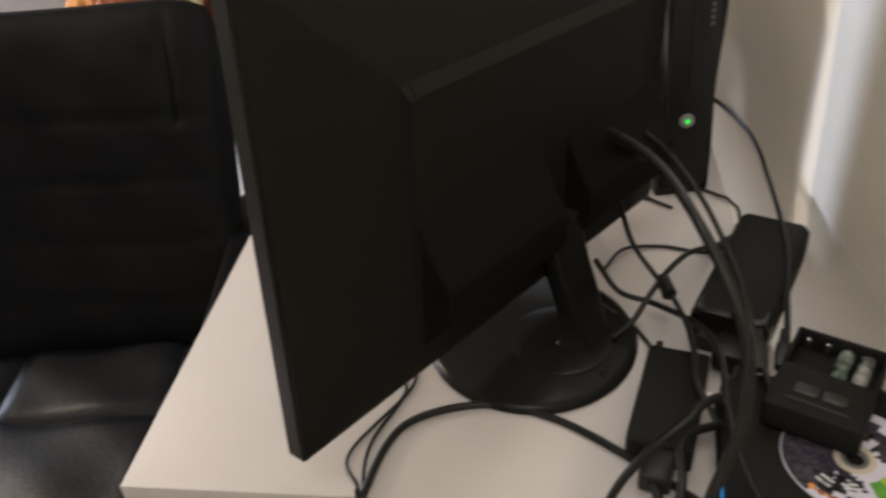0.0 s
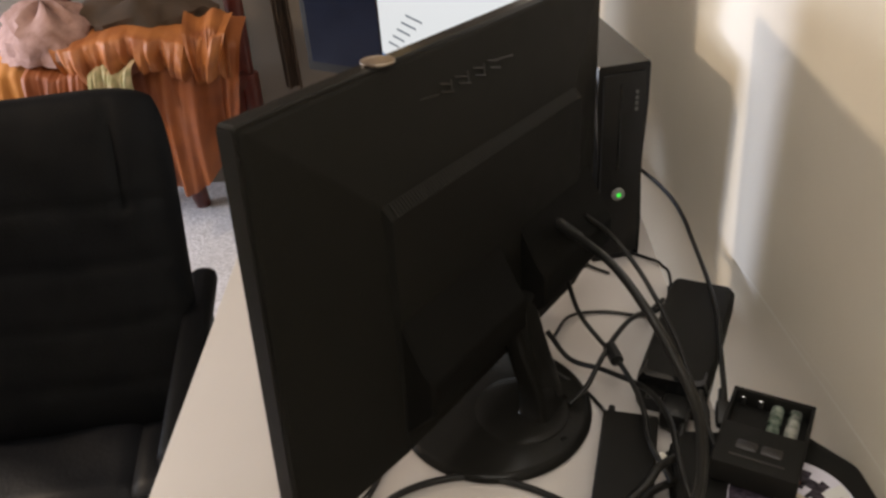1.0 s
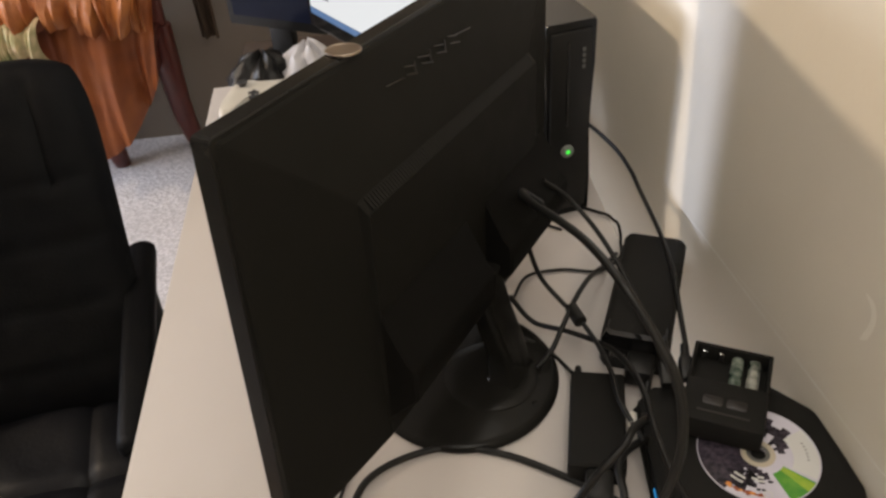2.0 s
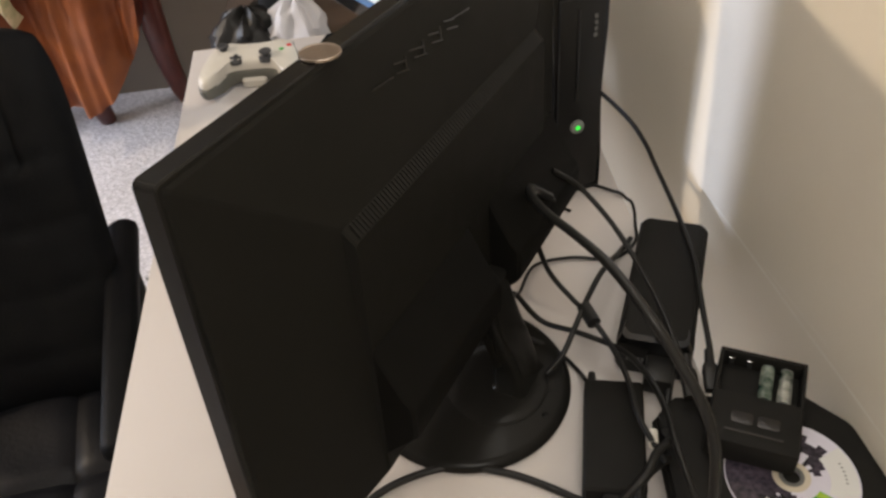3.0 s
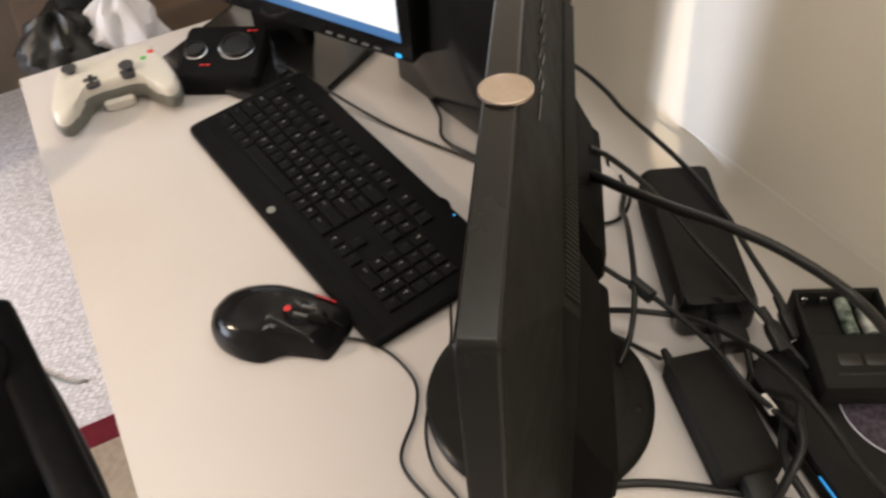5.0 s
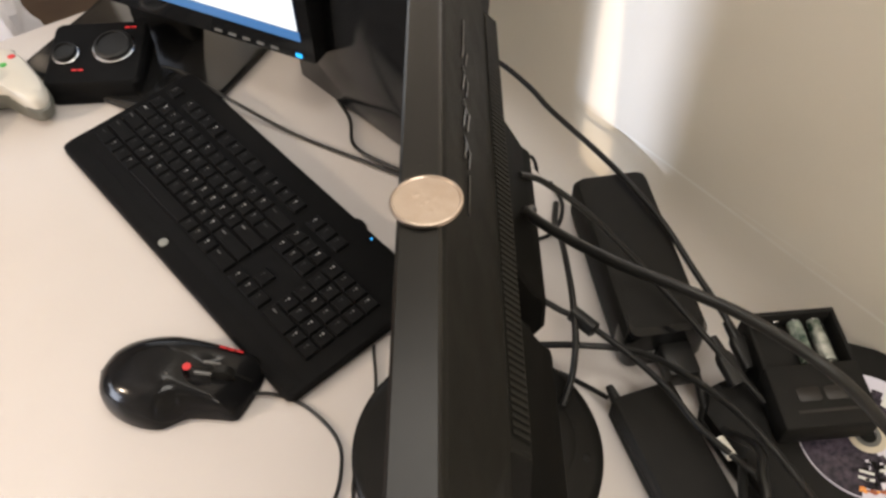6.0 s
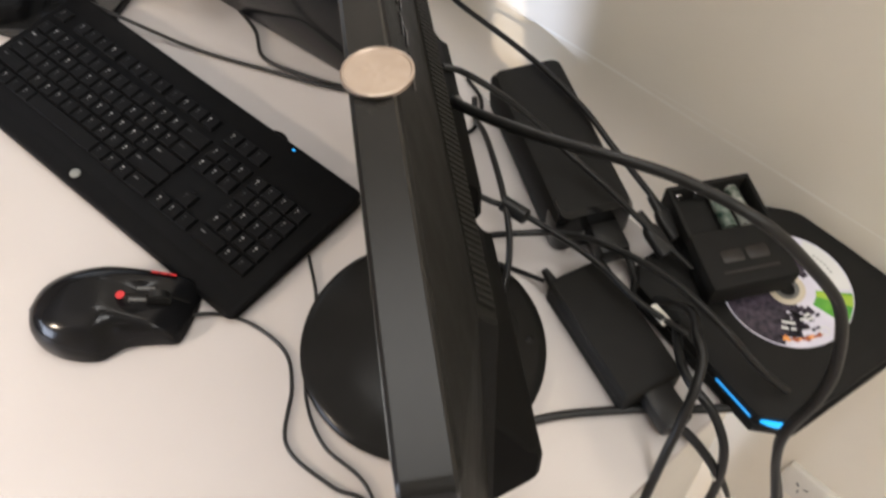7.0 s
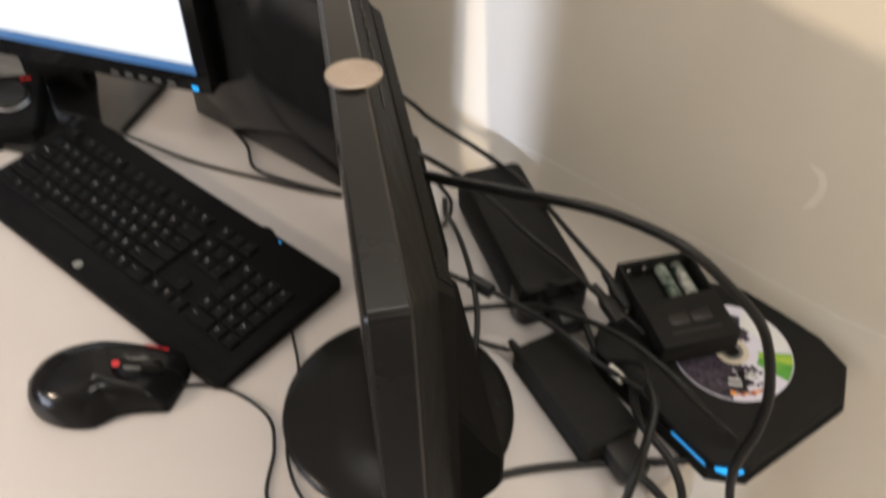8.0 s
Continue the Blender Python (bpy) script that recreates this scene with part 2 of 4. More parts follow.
def box(x0, x1, y0, y1, z0, z1, bevel=0.0, seg=2, bm=None):
    bm = bm or bmesh.new()
    r = bmesh.ops.create_cube(bm, size=1.0)["verts"]
    for v in r:
        v.co = Vector(((x0 + x1) / 2 + v.co.x * (x1 - x0), (y0 + y1) / 2 + v.co.y * (y1 - y0), (z0 + z1) / 2 + v.co.z * (z1 - z0)))
    if bevel:
        es = list({e for v in r for e in v.link_edges})
        bmesh.ops.bevel(bm, geom=es, offset=bevel, segments=seg, affect="EDGES", profile=0.5)
    return bm


def rings(loops, cap=True, bm=None, closed=True):
    """Loft a list of equal-length closed point loops."""
    bm = bm or bmesh.new()
    vs = [[bm.verts.new(p) for p in lp] for lp in loops]
    n = len(vs[0])
    for a, b in zip(vs, vs[1:]):
        for i in range(n if closed else n - 1):
            bm.faces.new((a[i], a[(i + 1) % n], b[(i + 1) % n], b[i]))
    if cap:
        bm.faces.new(vs[0][::-1])
        bm.faces.new(vs[-1])
    return bm


def turned(profile, seg=32, cx=0.0, cy=0.0, bm=None):
    """A turned solid from (radius, z) pairs."""
    return rings([[(cx + r * math.cos(2 * math.pi * i / seg), cy + r * math.sin(2 * math.pi * i / seg), z) for i in range(seg)] for r, z in profile], bm=bm)


def round_rect(w, d, r, z, seg=5, cx=0.0, cy=0.0):
    pts = []
    for sx, sy, a0 in ((1, 1, 0), (-1, 1, 90), (-1, -1, 180), (1, -1, 270)):
        for k in range(seg + 1):
            a = radians(a0 + 90 * k / seg)
            pts.append((cx + sx * (w / 2 - r) + r * math.cos(a), cy + sy * (d / 2 - r) + r * math.sin(a), z))
    return pts


def slab(w, d, r, z0, z1, edge=0.002, cx=0.0, cy=0.0):
    """A plate with round corners and softened edges."""
    return rings([round_rect(w - 2 * edge, d - 2 * edge, r, z0, cx=cx, cy=cy), round_rect(w, d, r, z0 + edge, cx=cx, cy=cy),
                  round_rect(w, d, r, z1 - edge, cx=cx, cy=cy), round_rect(w - 2 * edge, d - 2 * edge, r, z1, cx=cx, cy=cy)])


def smooth_path(points, step=8):
    p = [Vector(q) for q in points]
    p = [2 * p[0] - p[1]] + p + [2 * p[-1] - p[-2]]
    out = []
    for i in range(1, len(p) - 2):
        for k in range(step):
            t = k / step
            out.append(0.5 * (2 * p[i] + (p[i + 1] - p[i - 1]) * t + (2 * p[i - 1] - 5 * p[i] + 4 * p[i + 1] - p[i + 2]) * t * t
                              + (3 * p[i] - p[i - 1] - 3 * p[i + 1] + p[i + 2]) * t ** 3))
    return out + [p[-2]]


def tube(points, radius, seg=10, step=8, bm=None):
    path = smooth_path(points, step)
    loops, side = [], None
    for i, q in enumerate(path):
        d = (path[min(i + 1, len(path) - 1)] - path[max(i - 1, 0)]).normalized()
        if side is None:
            side = d.orthogonal().normalized()
        side = (side - d * side.dot(d)).normalized()
        up = d.cross(side)
        r = radius(i / (len(path) - 1)) if callable(radius) else radius
        loops.append([q + r * (math.cos(2 * math.pi * k / seg) * side + math.sin(2 * math.pi * k / seg) * up) for k in range(seg)])
    return rings(loops, bm=bm)


def cable(points, radius, label, name="cable", category="cable", material=None):
    ob = part(name, tube(points, radius), material or M_RUBBER)
    return tagged(ob, label, category, "cables on the desk")


def turn_about(x, y, z, yaw):
    return pose(x, y, z, 0, 0, yaw)


# ---------------------------------------------------------------- the room
H = 0.74


def wall_x(y):
    """The near wall's face, which stands a little askew to the desk."""
    return 0.716 + (0.45 - y) * 0.07


def structure(name, bm, material, label, category="wall"):
    return tagged(part(name, bm, material), label, category, kind="structure")


def solid(points, z0, z1):
    return rings([[(x, y, z0) for x, y in points], [(x, y, z1) for x, y in points]])


structure("floor", box(-2.6, 1.1, -2.4, 2.8, -0.1, 0.0), M_CARPET, "cream woven loop carpet lit by daylight", "carpet")
structure("ceiling", box(-2.6, 1.1, -2.4, 2.8, 2.42, 2.5), M_CEIL, "plain white painted ceiling", "ceiling")
structure("wall_east", solid([(wall_x(-2.3), -2.3), (wall_x(-2.3) + 0.12, -2.3), (wall_x(2.6) + 0.12, 2.6), (wall_x(2.6), 2.6)], 0, 2.42), M_WALL,
          "cream painted wall with faint scuffs behind the desk")
structure("wall_south", box(-2.5, 1.0, -2.4, -2.3, 0, 2.42), M_WALL, "plain cream painted wall")
# north wall with an added stepped slit that shapes the sun into a strip
SUN_SLIT, NY = (0.125, 0.156, 0.180), 2.24
wn_bm = box(-2.5, SUN_SLIT[0], NY, NY + 0.012, 0, 2.42)
box(SUN_SLIT[1], 0.60, NY, NY + 0.012, 0, 1.205, bm=wn_bm)
box(SUN_SLIT[2], 0.60, NY, NY + 0.012, 1.205, 2.42, bm=wn_bm)
box(SUN_SLIT[0], SUN_SLIT[1], NY, NY + 0.012, 0, 0.950, bm=wn_bm)
box(SUN_SLIT[0], SUN_SLIT[2], NY, NY + 0.012, 1.75, 2.42, bm=wn_bm)
# the wall's dark taupe includes the shade of the far end
structure("wall_north", wn_bm, M_TAUPE_SHADE, "taupe wall with shade put into its colour and an added sun slit")
# west wall with the window opening
ww = box(-2.5, -2.4, -2.3, 0.64, 0, 2.42)
box(-2.5, -2.4, 2.20, 2.25, 0, 2.42, bm=ww)
box(-2.5, -2.4, 0.64, 2.20, 0, 0.50, bm=ww)
box(-2.5, -2.4, 0.64, 2.20, 1.60, 2.42, bm=ww)
structure("wall_west", ww, M_WALL, "cream painted wall with a window opening")

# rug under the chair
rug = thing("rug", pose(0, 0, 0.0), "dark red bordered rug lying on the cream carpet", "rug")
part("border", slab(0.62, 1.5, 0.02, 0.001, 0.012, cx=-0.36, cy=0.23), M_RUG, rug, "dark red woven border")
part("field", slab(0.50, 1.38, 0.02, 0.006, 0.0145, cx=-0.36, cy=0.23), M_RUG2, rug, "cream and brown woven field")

# grey lead lying on the carpet
lead = part("carpet_lead", tube([(-0.345, 1.285, 0.004), (-0.315, 1.275, 0.005), (-0.275, 1.215, 0.004), (-0.235, 1.150, 0.004), (-0.195, 1.105, 0.004), (-0.165, 1.095, 0.004)], 0.004, 8, 6), M_MIDGREY)
tagged(lead, "thin grey lead lying on the cream carpet", "cable")

# ---------------------------------------------------------------- desk
DX, DY = 0.636, 1.06
desk = thing("desk", pose(0, 0, 0), "white laminate desk top on slim legs beside the wall", "desk")
part("desk_top", box(0, DX, 0, DY, H - 0.034, H, 0.0015), M_DESK, desk, "white laminate top")
for x0, y0, dx, dy in ((0.405, 0.014, 0.065, -0.045), (0.010, 0.014, 0.0, 0.0), (0.405, DY - 0.034, 0.0, 0.0), (0.010, DY - 0.034, 0.0, 0.0)):
    board = [round_rect(0.220, 0.020, 0.003, z, 3, x0 + 0.110 + dx * f, y0 + 0.010 + dy * f) for f, z in ((1.0, 0.0), (0.5, H * 0.5), (0.0, H - 0.0342))]
    part("leg", rings(board), M_WHITE, desk, "white board leg")

# ---------------------------------------------------------------- main monitor
P1 = Vector((0.200, 0.006, 1.221))
A = Vector((0.537, 0.838, -0.093)).normalized()
F = Vector((-0.842, 0.540, 0)).normalized()
F = (F - A * F.dot(A)).normalized()
U = A.cross(F)
LEAN = 0.031  # the panel leans forward a little
F, U = (F - U * LEAN).normalized(), (U + F * LEAN).normalized()
MON = Matrix(((A.x, F.x, U.x, P1.x), (A.y, F.y, U.y, P1.y), (A.z, F.z, U.z, P1.z), (0, 0, 0, 1)))
ML, MH = 0.60, 0.393
BX, BY = 0.384, 0.218
monitor = thing("monitor", pose(BX, BY, H), "black plastic computer monitor seen from behind on a round stand", "monitor")
TO = pose(BX, BY, H).inverted() @ MON


def mon_rect(i0, i1, j0, j1, y, r, seg=4):
    pts = round_rect(i1 - i0, j1 - j0, r, 0, seg)
    return [((i0 + i1) / 2 + p[0], y, (j0 + j1) / 2 + p[1]) for p in pts]


bezel_bm = rings([mon_rect(0.0012, ML - 0.0012, -MH + 0.0012, -0.0012, -0.0182, 0.004, 5), mon_rect(0.0, ML, -MH, 0, -0.0170, 0.005, 5),
                  mon_rect(0.0, ML, -MH, 0, -0.0022, 0.005, 5), mon_rect(0.0014, ML - 0.0014, -MH + 0.0014, -0.0014, -0.0008, 0.004, 5)])
part("bezel", mesh_of("bezel", bezel_bm, M_BEZEL, True, 22), None, monitor, "black bezel frame", TO)
part("screen", box(0.02, ML - 0.02, -0.0012, 0.0002, -MH + 0.03, -0.02), M_GLOSS, monitor, "dark glossy display panel", TO)
HB = (0.120, ML - 0.120, -0.350, -0.111)
def shell_loop(i0, i1, j0, j1, y_low, y_top):
    """A loop of the rear shell whose upper side lies less deep than the rest."""
    mid = (j0 + j1) / 2
    return [(x, y_top if z > mid else y_low, z) for x, _, z in mon_rect(i0, i1, j0, j1, 0, 0.002, 1)]


CH = ((-0.0430, -0.1018), (-0.0526, -0.1125))
shell_bm = rings([mon_rect(0.004, ML - 0.004, -MH + 0.004, -0.004, -0.0178, 0.002, 1), mon_rect(0.008, ML - 0.008, -MH + 0.010, -0.007, -0.0200, 0.002, 1),
                  shell_loop(HB[0] - 0.001, HB[1] + 0.001, HB[2] - 0.003, CH[0][1], -0.0511, CH[0][0]), mon_rect(HB[0], HB[1], HB[2], CH[1][1], CH[1][0], 0.002, 1)])
bmesh.ops.bevel(shell_bm, geom=[e for e in shell_bm.edges if e.calc_length() > 0.02 and e.calc_face_angle(0) > 0.1], offset=0.0017, segments=1, affect="EDGES")
part("back_shell", mesh_of("back_shell", shell_bm, M_SHELL, True, 6), None, monitor, "black faceted rear shell", TO)
# housings take a darker black than the shell, recess shade put into it
for nm, s0, s1 in (("lower_rear_housing", 0.120, 0.294), ("port_housing", 0.337, 0.512)):
    prof = ((-0.050, -0.207), (-0.076, -0.258), (-0.082, -0.264), (-0.0835, -0.271), (-0.083, -0.298), (-0.079, -0.304), (-0.045, -0.339))
    part(nm, rings([[(x, y + e, z) for y, z in prof] for x, e in ((s0, 0.003), (s0 + 0.003, 0.0), (s1 - 0.003, 0.0), (s1, 0.003))]), M_SHADE_INK, monitor, "black rear housing with shade put into its colour", TO)
# a row of vent slats in the chamfer along the ridge of the rear shell
VENT = pose(0, (CH[0][0] + CH[1][0]) / 2, (CH[0][1] + CH[1][1]) / 2, -43, 0, 0)
# flat black strip paints the shade seen between the slats
part("vent_shade_strip", box(HB[0] + 0.006, HB[1] - 0.006, -0.0003, 0.0010, -0.0058, 0.0058), M_SHADE_INK, monitor, "black strip painting the shade between the vent slats", TO @ VENT)
slat_mesh = mesh_of("vent_slat", box(-0.0012, 0.0012, -0.0011, 0.0008, -0.0060, 0.0060), M_RIB)
for i in range(82):
    s = HB[0] + 0.0085 + i * (HB[1] - HB[0] - 0.017) / 81
    part("vent_slat", slat_mesh, None, monitor, m=TO @ pose(s, 0, 0) @ VENT)
# etched maker's mark, drawn as plain slanted strokes
for s0, du, w, hgt, lean in ((0.215, -0.040, 0.030, 0.0012, 6), (0.243, -0.036, 0.018, 0.0014, 14), (0.243, -0.043, 0.018, 0.0014, 14), (0.250, -0.0395, 0.0014, 0.011, 14), (0.268, -0.036, 0.020, 0.0014, 14),
                             (0.272, -0.043, 0.020, 0.0014, 14), (0.279, -0.0395, 0.0014, 0.011, 14), (0.298, -0.036, 0.018, 0.0014, 14), (0.300, -0.043, 0.018, 0.0014, 14), (0.308, -0.0395, 0.0014, 0.011, 14),
                             (0.326, -0.036, 0.018, 0.0014, 14), (0.328, -0.043, 0.018, 0.0014, 14), (0.346, -0.038, 0.034, 0.0012, 6)):
    part("maker_mark", box(-w / 2, w / 2, -0.0005, 0.0005, -hgt / 2, hgt / 2), M_ETCH, monitor, "pale etched stroke", TO @ pose(s0, -0.0200 - 0.0230 * (-du - 0.007) / 0.0935 - 0.0006, du, -13.7, 0, 0) @ pose(0, 0, 0, 0, lean, 0))
# stand
part("stand_base", turned([(0.102, 0.0), (0.1117, 0.001), (0.1127, 0.004), (0.110, 0.0085), (0.103, 0.0115), (0.05, 0.0145)] + [(0.002, 0.015)], 72), M_BASE, monitor, "satin black round foot")
def neck_loop(w, d, along, back, z):
    return [(x + along, y - back, z) for x, y, _ in round_rect(w, d, 0.008, 0, 4)]


part("stand_neck", rings([neck_loop(0.060, 0.044, 0.022, 0.050, 0.012), neck_loop(0.054, 0.036, 0.022, 0.050, 0.018), neck_loop(0.050, 0.030, 0.019, 0.046, 0.06),
                          neck_loop(0.050, 0.028, 0.012, 0.036, 0.11), neck_loop(0.050, 0.028, 0.006, 0.026, 0.165)]), M_BASE, monitor, "satin black leaning neck", pose(0, 0, 0, 0, 0, math.degrees(math.atan2(A.y, A.x))))
part("neck_collar", turned([(0.056, 0.010), (0.056, 0.0136), (0.053, 0.0150), (0.040, 0.0156), (0.002, 0.0158)], 48), M_BASE, monitor, "low round collar under the neck", pose(0.030, -0.012, 0))
for sx, sy in ((0.082, -0.030), (0.074, -0.062)):
    part("foot_screw", turned([(0.0042, 0.008), (0.0042, 0.0122), (0.0030, 0.0128), (0.0004, 0.0128)], 16), M_BASE, monitor, m=pose(sx, sy, 0))

# coin on the monitor's top edge
coin = part("coin", turned([(0.0134, 0), (0.0144, 0.0004), (0.0144, 0.0019), (0.0140, 0.0022), (0.0134, 0.0022), (0.0130, 0.0018), (0.0005, 0.0018)], 64), M_SILVER, m=MON @ pose(0.168, -0.0125, 0.0004))
for k in range(5):
    a = k * 2.4
    part("relief", turned([(0.0022 + 0.0006 * (k % 3), 0.0), (0.0015, 0.00012), (0.0002, 0.00016)], 14), M_SILVER, coin, m=pose(0.0062 * math.sqrt(k / 4) * math.cos(a), 0.0062 * math.sqrt(k / 4) * math.sin(a), 0.0017))
tagged(coin, "worn silver coin lying on the black monitor's top edge", "coin")

# ---------------------------------------------------------------- game console
XF = Vector((-0.978, -0.205, 0)).normalized()
XD = Vector((-0.205, 0.978, 0)).normalized()
XM = Matrix(((-XF.x, XD.x, 0, 0.540), (-XF.y, XD.y, 0, 0.512), (0, 0, 1, H), (0, 0, 0, 1)))
console = thing("game_console", XM, "tall glossy black game console standing upright with green power light", "game console")
XW, XDEP, XH = 0.074, 0.262, 0.300


def console_loop(y, inset):
    pts = []
    for z, pinch in ((0.0, 0.004), (0.004, 0.0), (0.06, 0.0), (0.13, 0.006), (0.17, 0.006), (0.24, 0.0), (XH - 0.004, 0.0), (XH, 0.004)):
        pts.append((XW - pinch * 0.6 - inset, y, z))
    return pts + [(XW - p[0], y, p[2]) for p in reversed(pts)]


part("case", rings([console_loop(0.003, 0.0015), console_loop(0.006, 0.0), console_loop(XDEP - 0.004, 0.0), console_loop(XDEP, 0.003)]), M_GLOSS, console, "glossy black case")
part("front_panel", box(0.008, XW - 0.008, -0.001, 0.006, 0.012, XH - 0.012, 0.002), M_BLACK, console, "matte black front panel")
btn = part("power_button", turned([(0.0095, 0), (0.0095, 0.003), (0.008, 0.004), (0.001, 0.0042)], 24), M_MIDGREY, console, "round silver-grey power button", pose(0.034, -0.001, 0.112, 90, 0, 0))
part("power_light", turned([(0.0035, 0), (0.0032, 0.0012), (0.0005, 0.0013)], 16), M_LED_G, btn, "green glowing light", pose(0, 0, 0.004))
part("disc_slot", box(0.030, 0.034, -0.0018, 0.002, 0.150, 0.275, 0.0005), M_GLOSS, console)
for k in range(4):
    part("printed_mark", box(0.052, 0.056, -0.0022, -0.0008, 0.235 + k * 0.008, 0.240 + k * 0.008), M_GREY, console)
for k in range(2):
    part("foot", box(0.01, XW - 0.01, 0.02 + k * 0.2, 0.05 + k * 0.2, -0.0005, 0.002), M_RUBBER, console)

# ---------------------------------------------------------------- keyboard
KO = Vector((0.263, 0.350, H))
kx = Vector((-0.074, 0.454, 0)).normalized()
# local x runs along the keyboard towards the number pad, local y from the palm edge to the back edge
KM = Matrix(((-kx.x, kx.y, 0, KO.x + kx.x * 0.46), (-kx.y, -kx.x, 0, KO.y + kx.y * 0.46), (0, 0, 1, KO.z), (0, 0, 0, 1)))
KW, KD = 0.46, 0.182
keyboard = thing("keyboard", KM, "black multimedia keyboard with white key legends on a white desk", "keyboard")


def kb_loop(e, z, back):
    return [(x, y, z + back * (y / KD)) for x, y, _ in round_rect(KW - 2 * e, KD - 2 * e, 0.010, 0, 4, KW / 2, KD / 2)]


part("case", rings([kb_loop(0.002, 0.002, 0.0), kb_loop(0.0, 0.004, 0.0), kb_loop(0.0, 0.010, 0.006), kb_loop(0.002, 0.012, 0.006)]), M_KEY, keyboard, "matte black case")
part("palm_strip", box(0.008, KW - 0.008, 0.003, 0.026, 0.0118, 0.0127, 0.0004), M_KEY, keyboard)
part("badge", turned([(0.0055, 0), (0.0055, 0.0009), (0.005, 0.0012), (0.0005, 0.0012)], 24), M_MIDGREY, keyboard, "round grey badge", pose(0.215, 0.0125, 0.0132))
part("rear_dial", turned([(0.017, 0), (0.017, 0.002), (0.016, 0.0045), (0.012, 0.0056), (0.001, 0.0058)], 32), M_GLOSS, keyboard, "round black media dial", pose(0.340, 0.170, 0.0115))
part("status_light", box(-0.0013, 0.0013, -0.0010, 0.0010, 0, 0.0010), M_LED_B, keyboard, "blue status light", pose(0.366, 0.176, 0.0172))
key_meshes = {}


def key(w, x, y, rowz, marked=True):
    k = (round(w, 4), marked)
    if k not in key_meshes:
        bm = rings([[(a * (w / 2 - i), b * (0.0085 - i), z) for a, b in ((-1, -1), (1, -1), (1, 1), (-1, 1))] for i, z in ((0.0, 0.0), (0.0002, 0.0016), (0.0012, 0.0030), (0.0022, 0.0029))])
        if marked:
            n0 = len(bm.faces)
            cx = -w / 2 + 0.006
            for dx, dy, a, b in ((0, 0.0024, 0.0013, 0.0009), (0, -0.0010, 0.0008, 0.0005)) if w < 0.02 else ((0.002, 0.0022, 0.0034, 0.0007),):
                f = bm.faces.new([bm.verts.new((cx + dx + p * a, dy + q * b, 0.0033)) for p, q in ((-1, -1), (1, -1), (1, 1), (-1, 1))])
                f.material_index = 1
        key_meshes[k] = mesh_of("key", bm, [M_KEY, M_MARK], smooth=False)
    part("key", key_meshes[k], None, keyboard, m=pose(x, y, rowz, 2.0, 0, 0))


PITCH = 0.0188
rows = [
    [1.5, 1, 1, 1, 5.75, 1, 1, 1, 1.75],
    [2.25] + [1] * 10 + [2.75],
    [1.75] + [1] * 11 + [2.25],
    [1.5] + [1] * 12 + [1.5],
    [1] * 13 + [2],
]
x_main, y_first = 0.012, 0.046
for r, widths in enumerate(rows):
    x = x_main
    y = y_first + r * PITCH
    for w in widths:
        key(w * PITCH - 0.0014, x + w * PITCH / 2, y, 0.0125 + 0.006 * y / KD, w < 5)
        x += w * PITCH
y_fn = y_first + 5 * PITCH + 0.006
for i in range(13):
    key(PITCH - 0.0014, x_main + (0.5 + i + 0.9 * (i > 0) + 0.25 * ((i - 1) // 4 if i else 0)) * PITCH, y_fn, 0.0125 + 0.006 * y_fn / KD)
x_nav = x_main + 15 * PITCH + 0.006
for i in range(3):
    for r in (3, 4):
        key(PITCH - 0.0014, x_nav + (i + 0.5) * PITCH, y_first + r * PITCH, 0.0125 + 0.006 * 0.6)
    key(PITCH - 0.0014, x_nav + (i + 0.5) * PITCH, y_first, 0.0125 + 0.001)
    key(PITCH - 0.0014, x_nav + (i + 0.5) * PITCH, y_fn, 0.0125 + 0.005)
key(PITCH - 0.0014, x_nav + 1.5 * PITCH, y_first + PITCH, 0.0125 + 0.002)
x_num = x_nav + 3 * PITCH + 0.006
for i in range(4):
    for r in range(5):
        if (i, r) not in ((1, 0),):
            key((1 if (i, r) != (0, 0) else 2) * PITCH - 0.0014, x_num + (i + (0.5 if (i, r) != (0, 0) else 1.0)) * PITCH, y_first + r * PITCH, 0.0125 + 0.006 * (y_first + r * PITCH) / KD)

# ---------------------------------------------------------------- mouse
mouse = thing("mouse", pose(0.187, 0.426, H, 0, 0, -33) @ Matrix.Scale(1.12, 4), "glossy black gaming mouse with red lights on a white desk", "computer mouse")
M_OUT = [(-0.068, 0.004), (-0.060, 0.022), (-0.042, 0.034), (-0.015, 0.039), (0.012, 0.037), (0.040, 0.031), (0.064, 0.024), (0.070, 0.016), (0.066, -0.004), (0.056, -0.026), (0.050, -0.033),
         (0.036, -0.032), (0.012, -0.031), (0.000, -0.036), (-0.012, -0.041), (-0.034, -0.037), (-0.054, -0.026), (-0.065, -0.012)]
M_OUT = [tuple(q)[:2] for q in smooth_path([(*q, 0) for q in M_OUT + M_OUT[:1]], 3)[:-1]]


def mouse_loop(k):
    f = math.sqrt(max(0.0, 1 - k ** 2.6))
    pts = []
    for x, y in M_OUT:
        sx = (0.30 + 0.70 * f) if k > 0 else 0.95
        sy = (0.28 + 0.72 * f) if k > 0 else 0.94
        drop = 1.0 - 0.34 * max(0.0, x / 0.068) ** 1.3 - 0.05 * max(0.0, -x / 0.068)
        pts.append((x * sx - 0.004 * k, y * sy + 0.002 * k, 0.001 + 0.039 * k * drop))
    return pts


part("shell", rings([mouse_loop(k) for k in (0, 0.05, 0.18, 0.36, 0.54, 0.70, 0.83, 0.92, 0.97, 0.995)]), M_MOUSE, mouse, "glossy black shell")
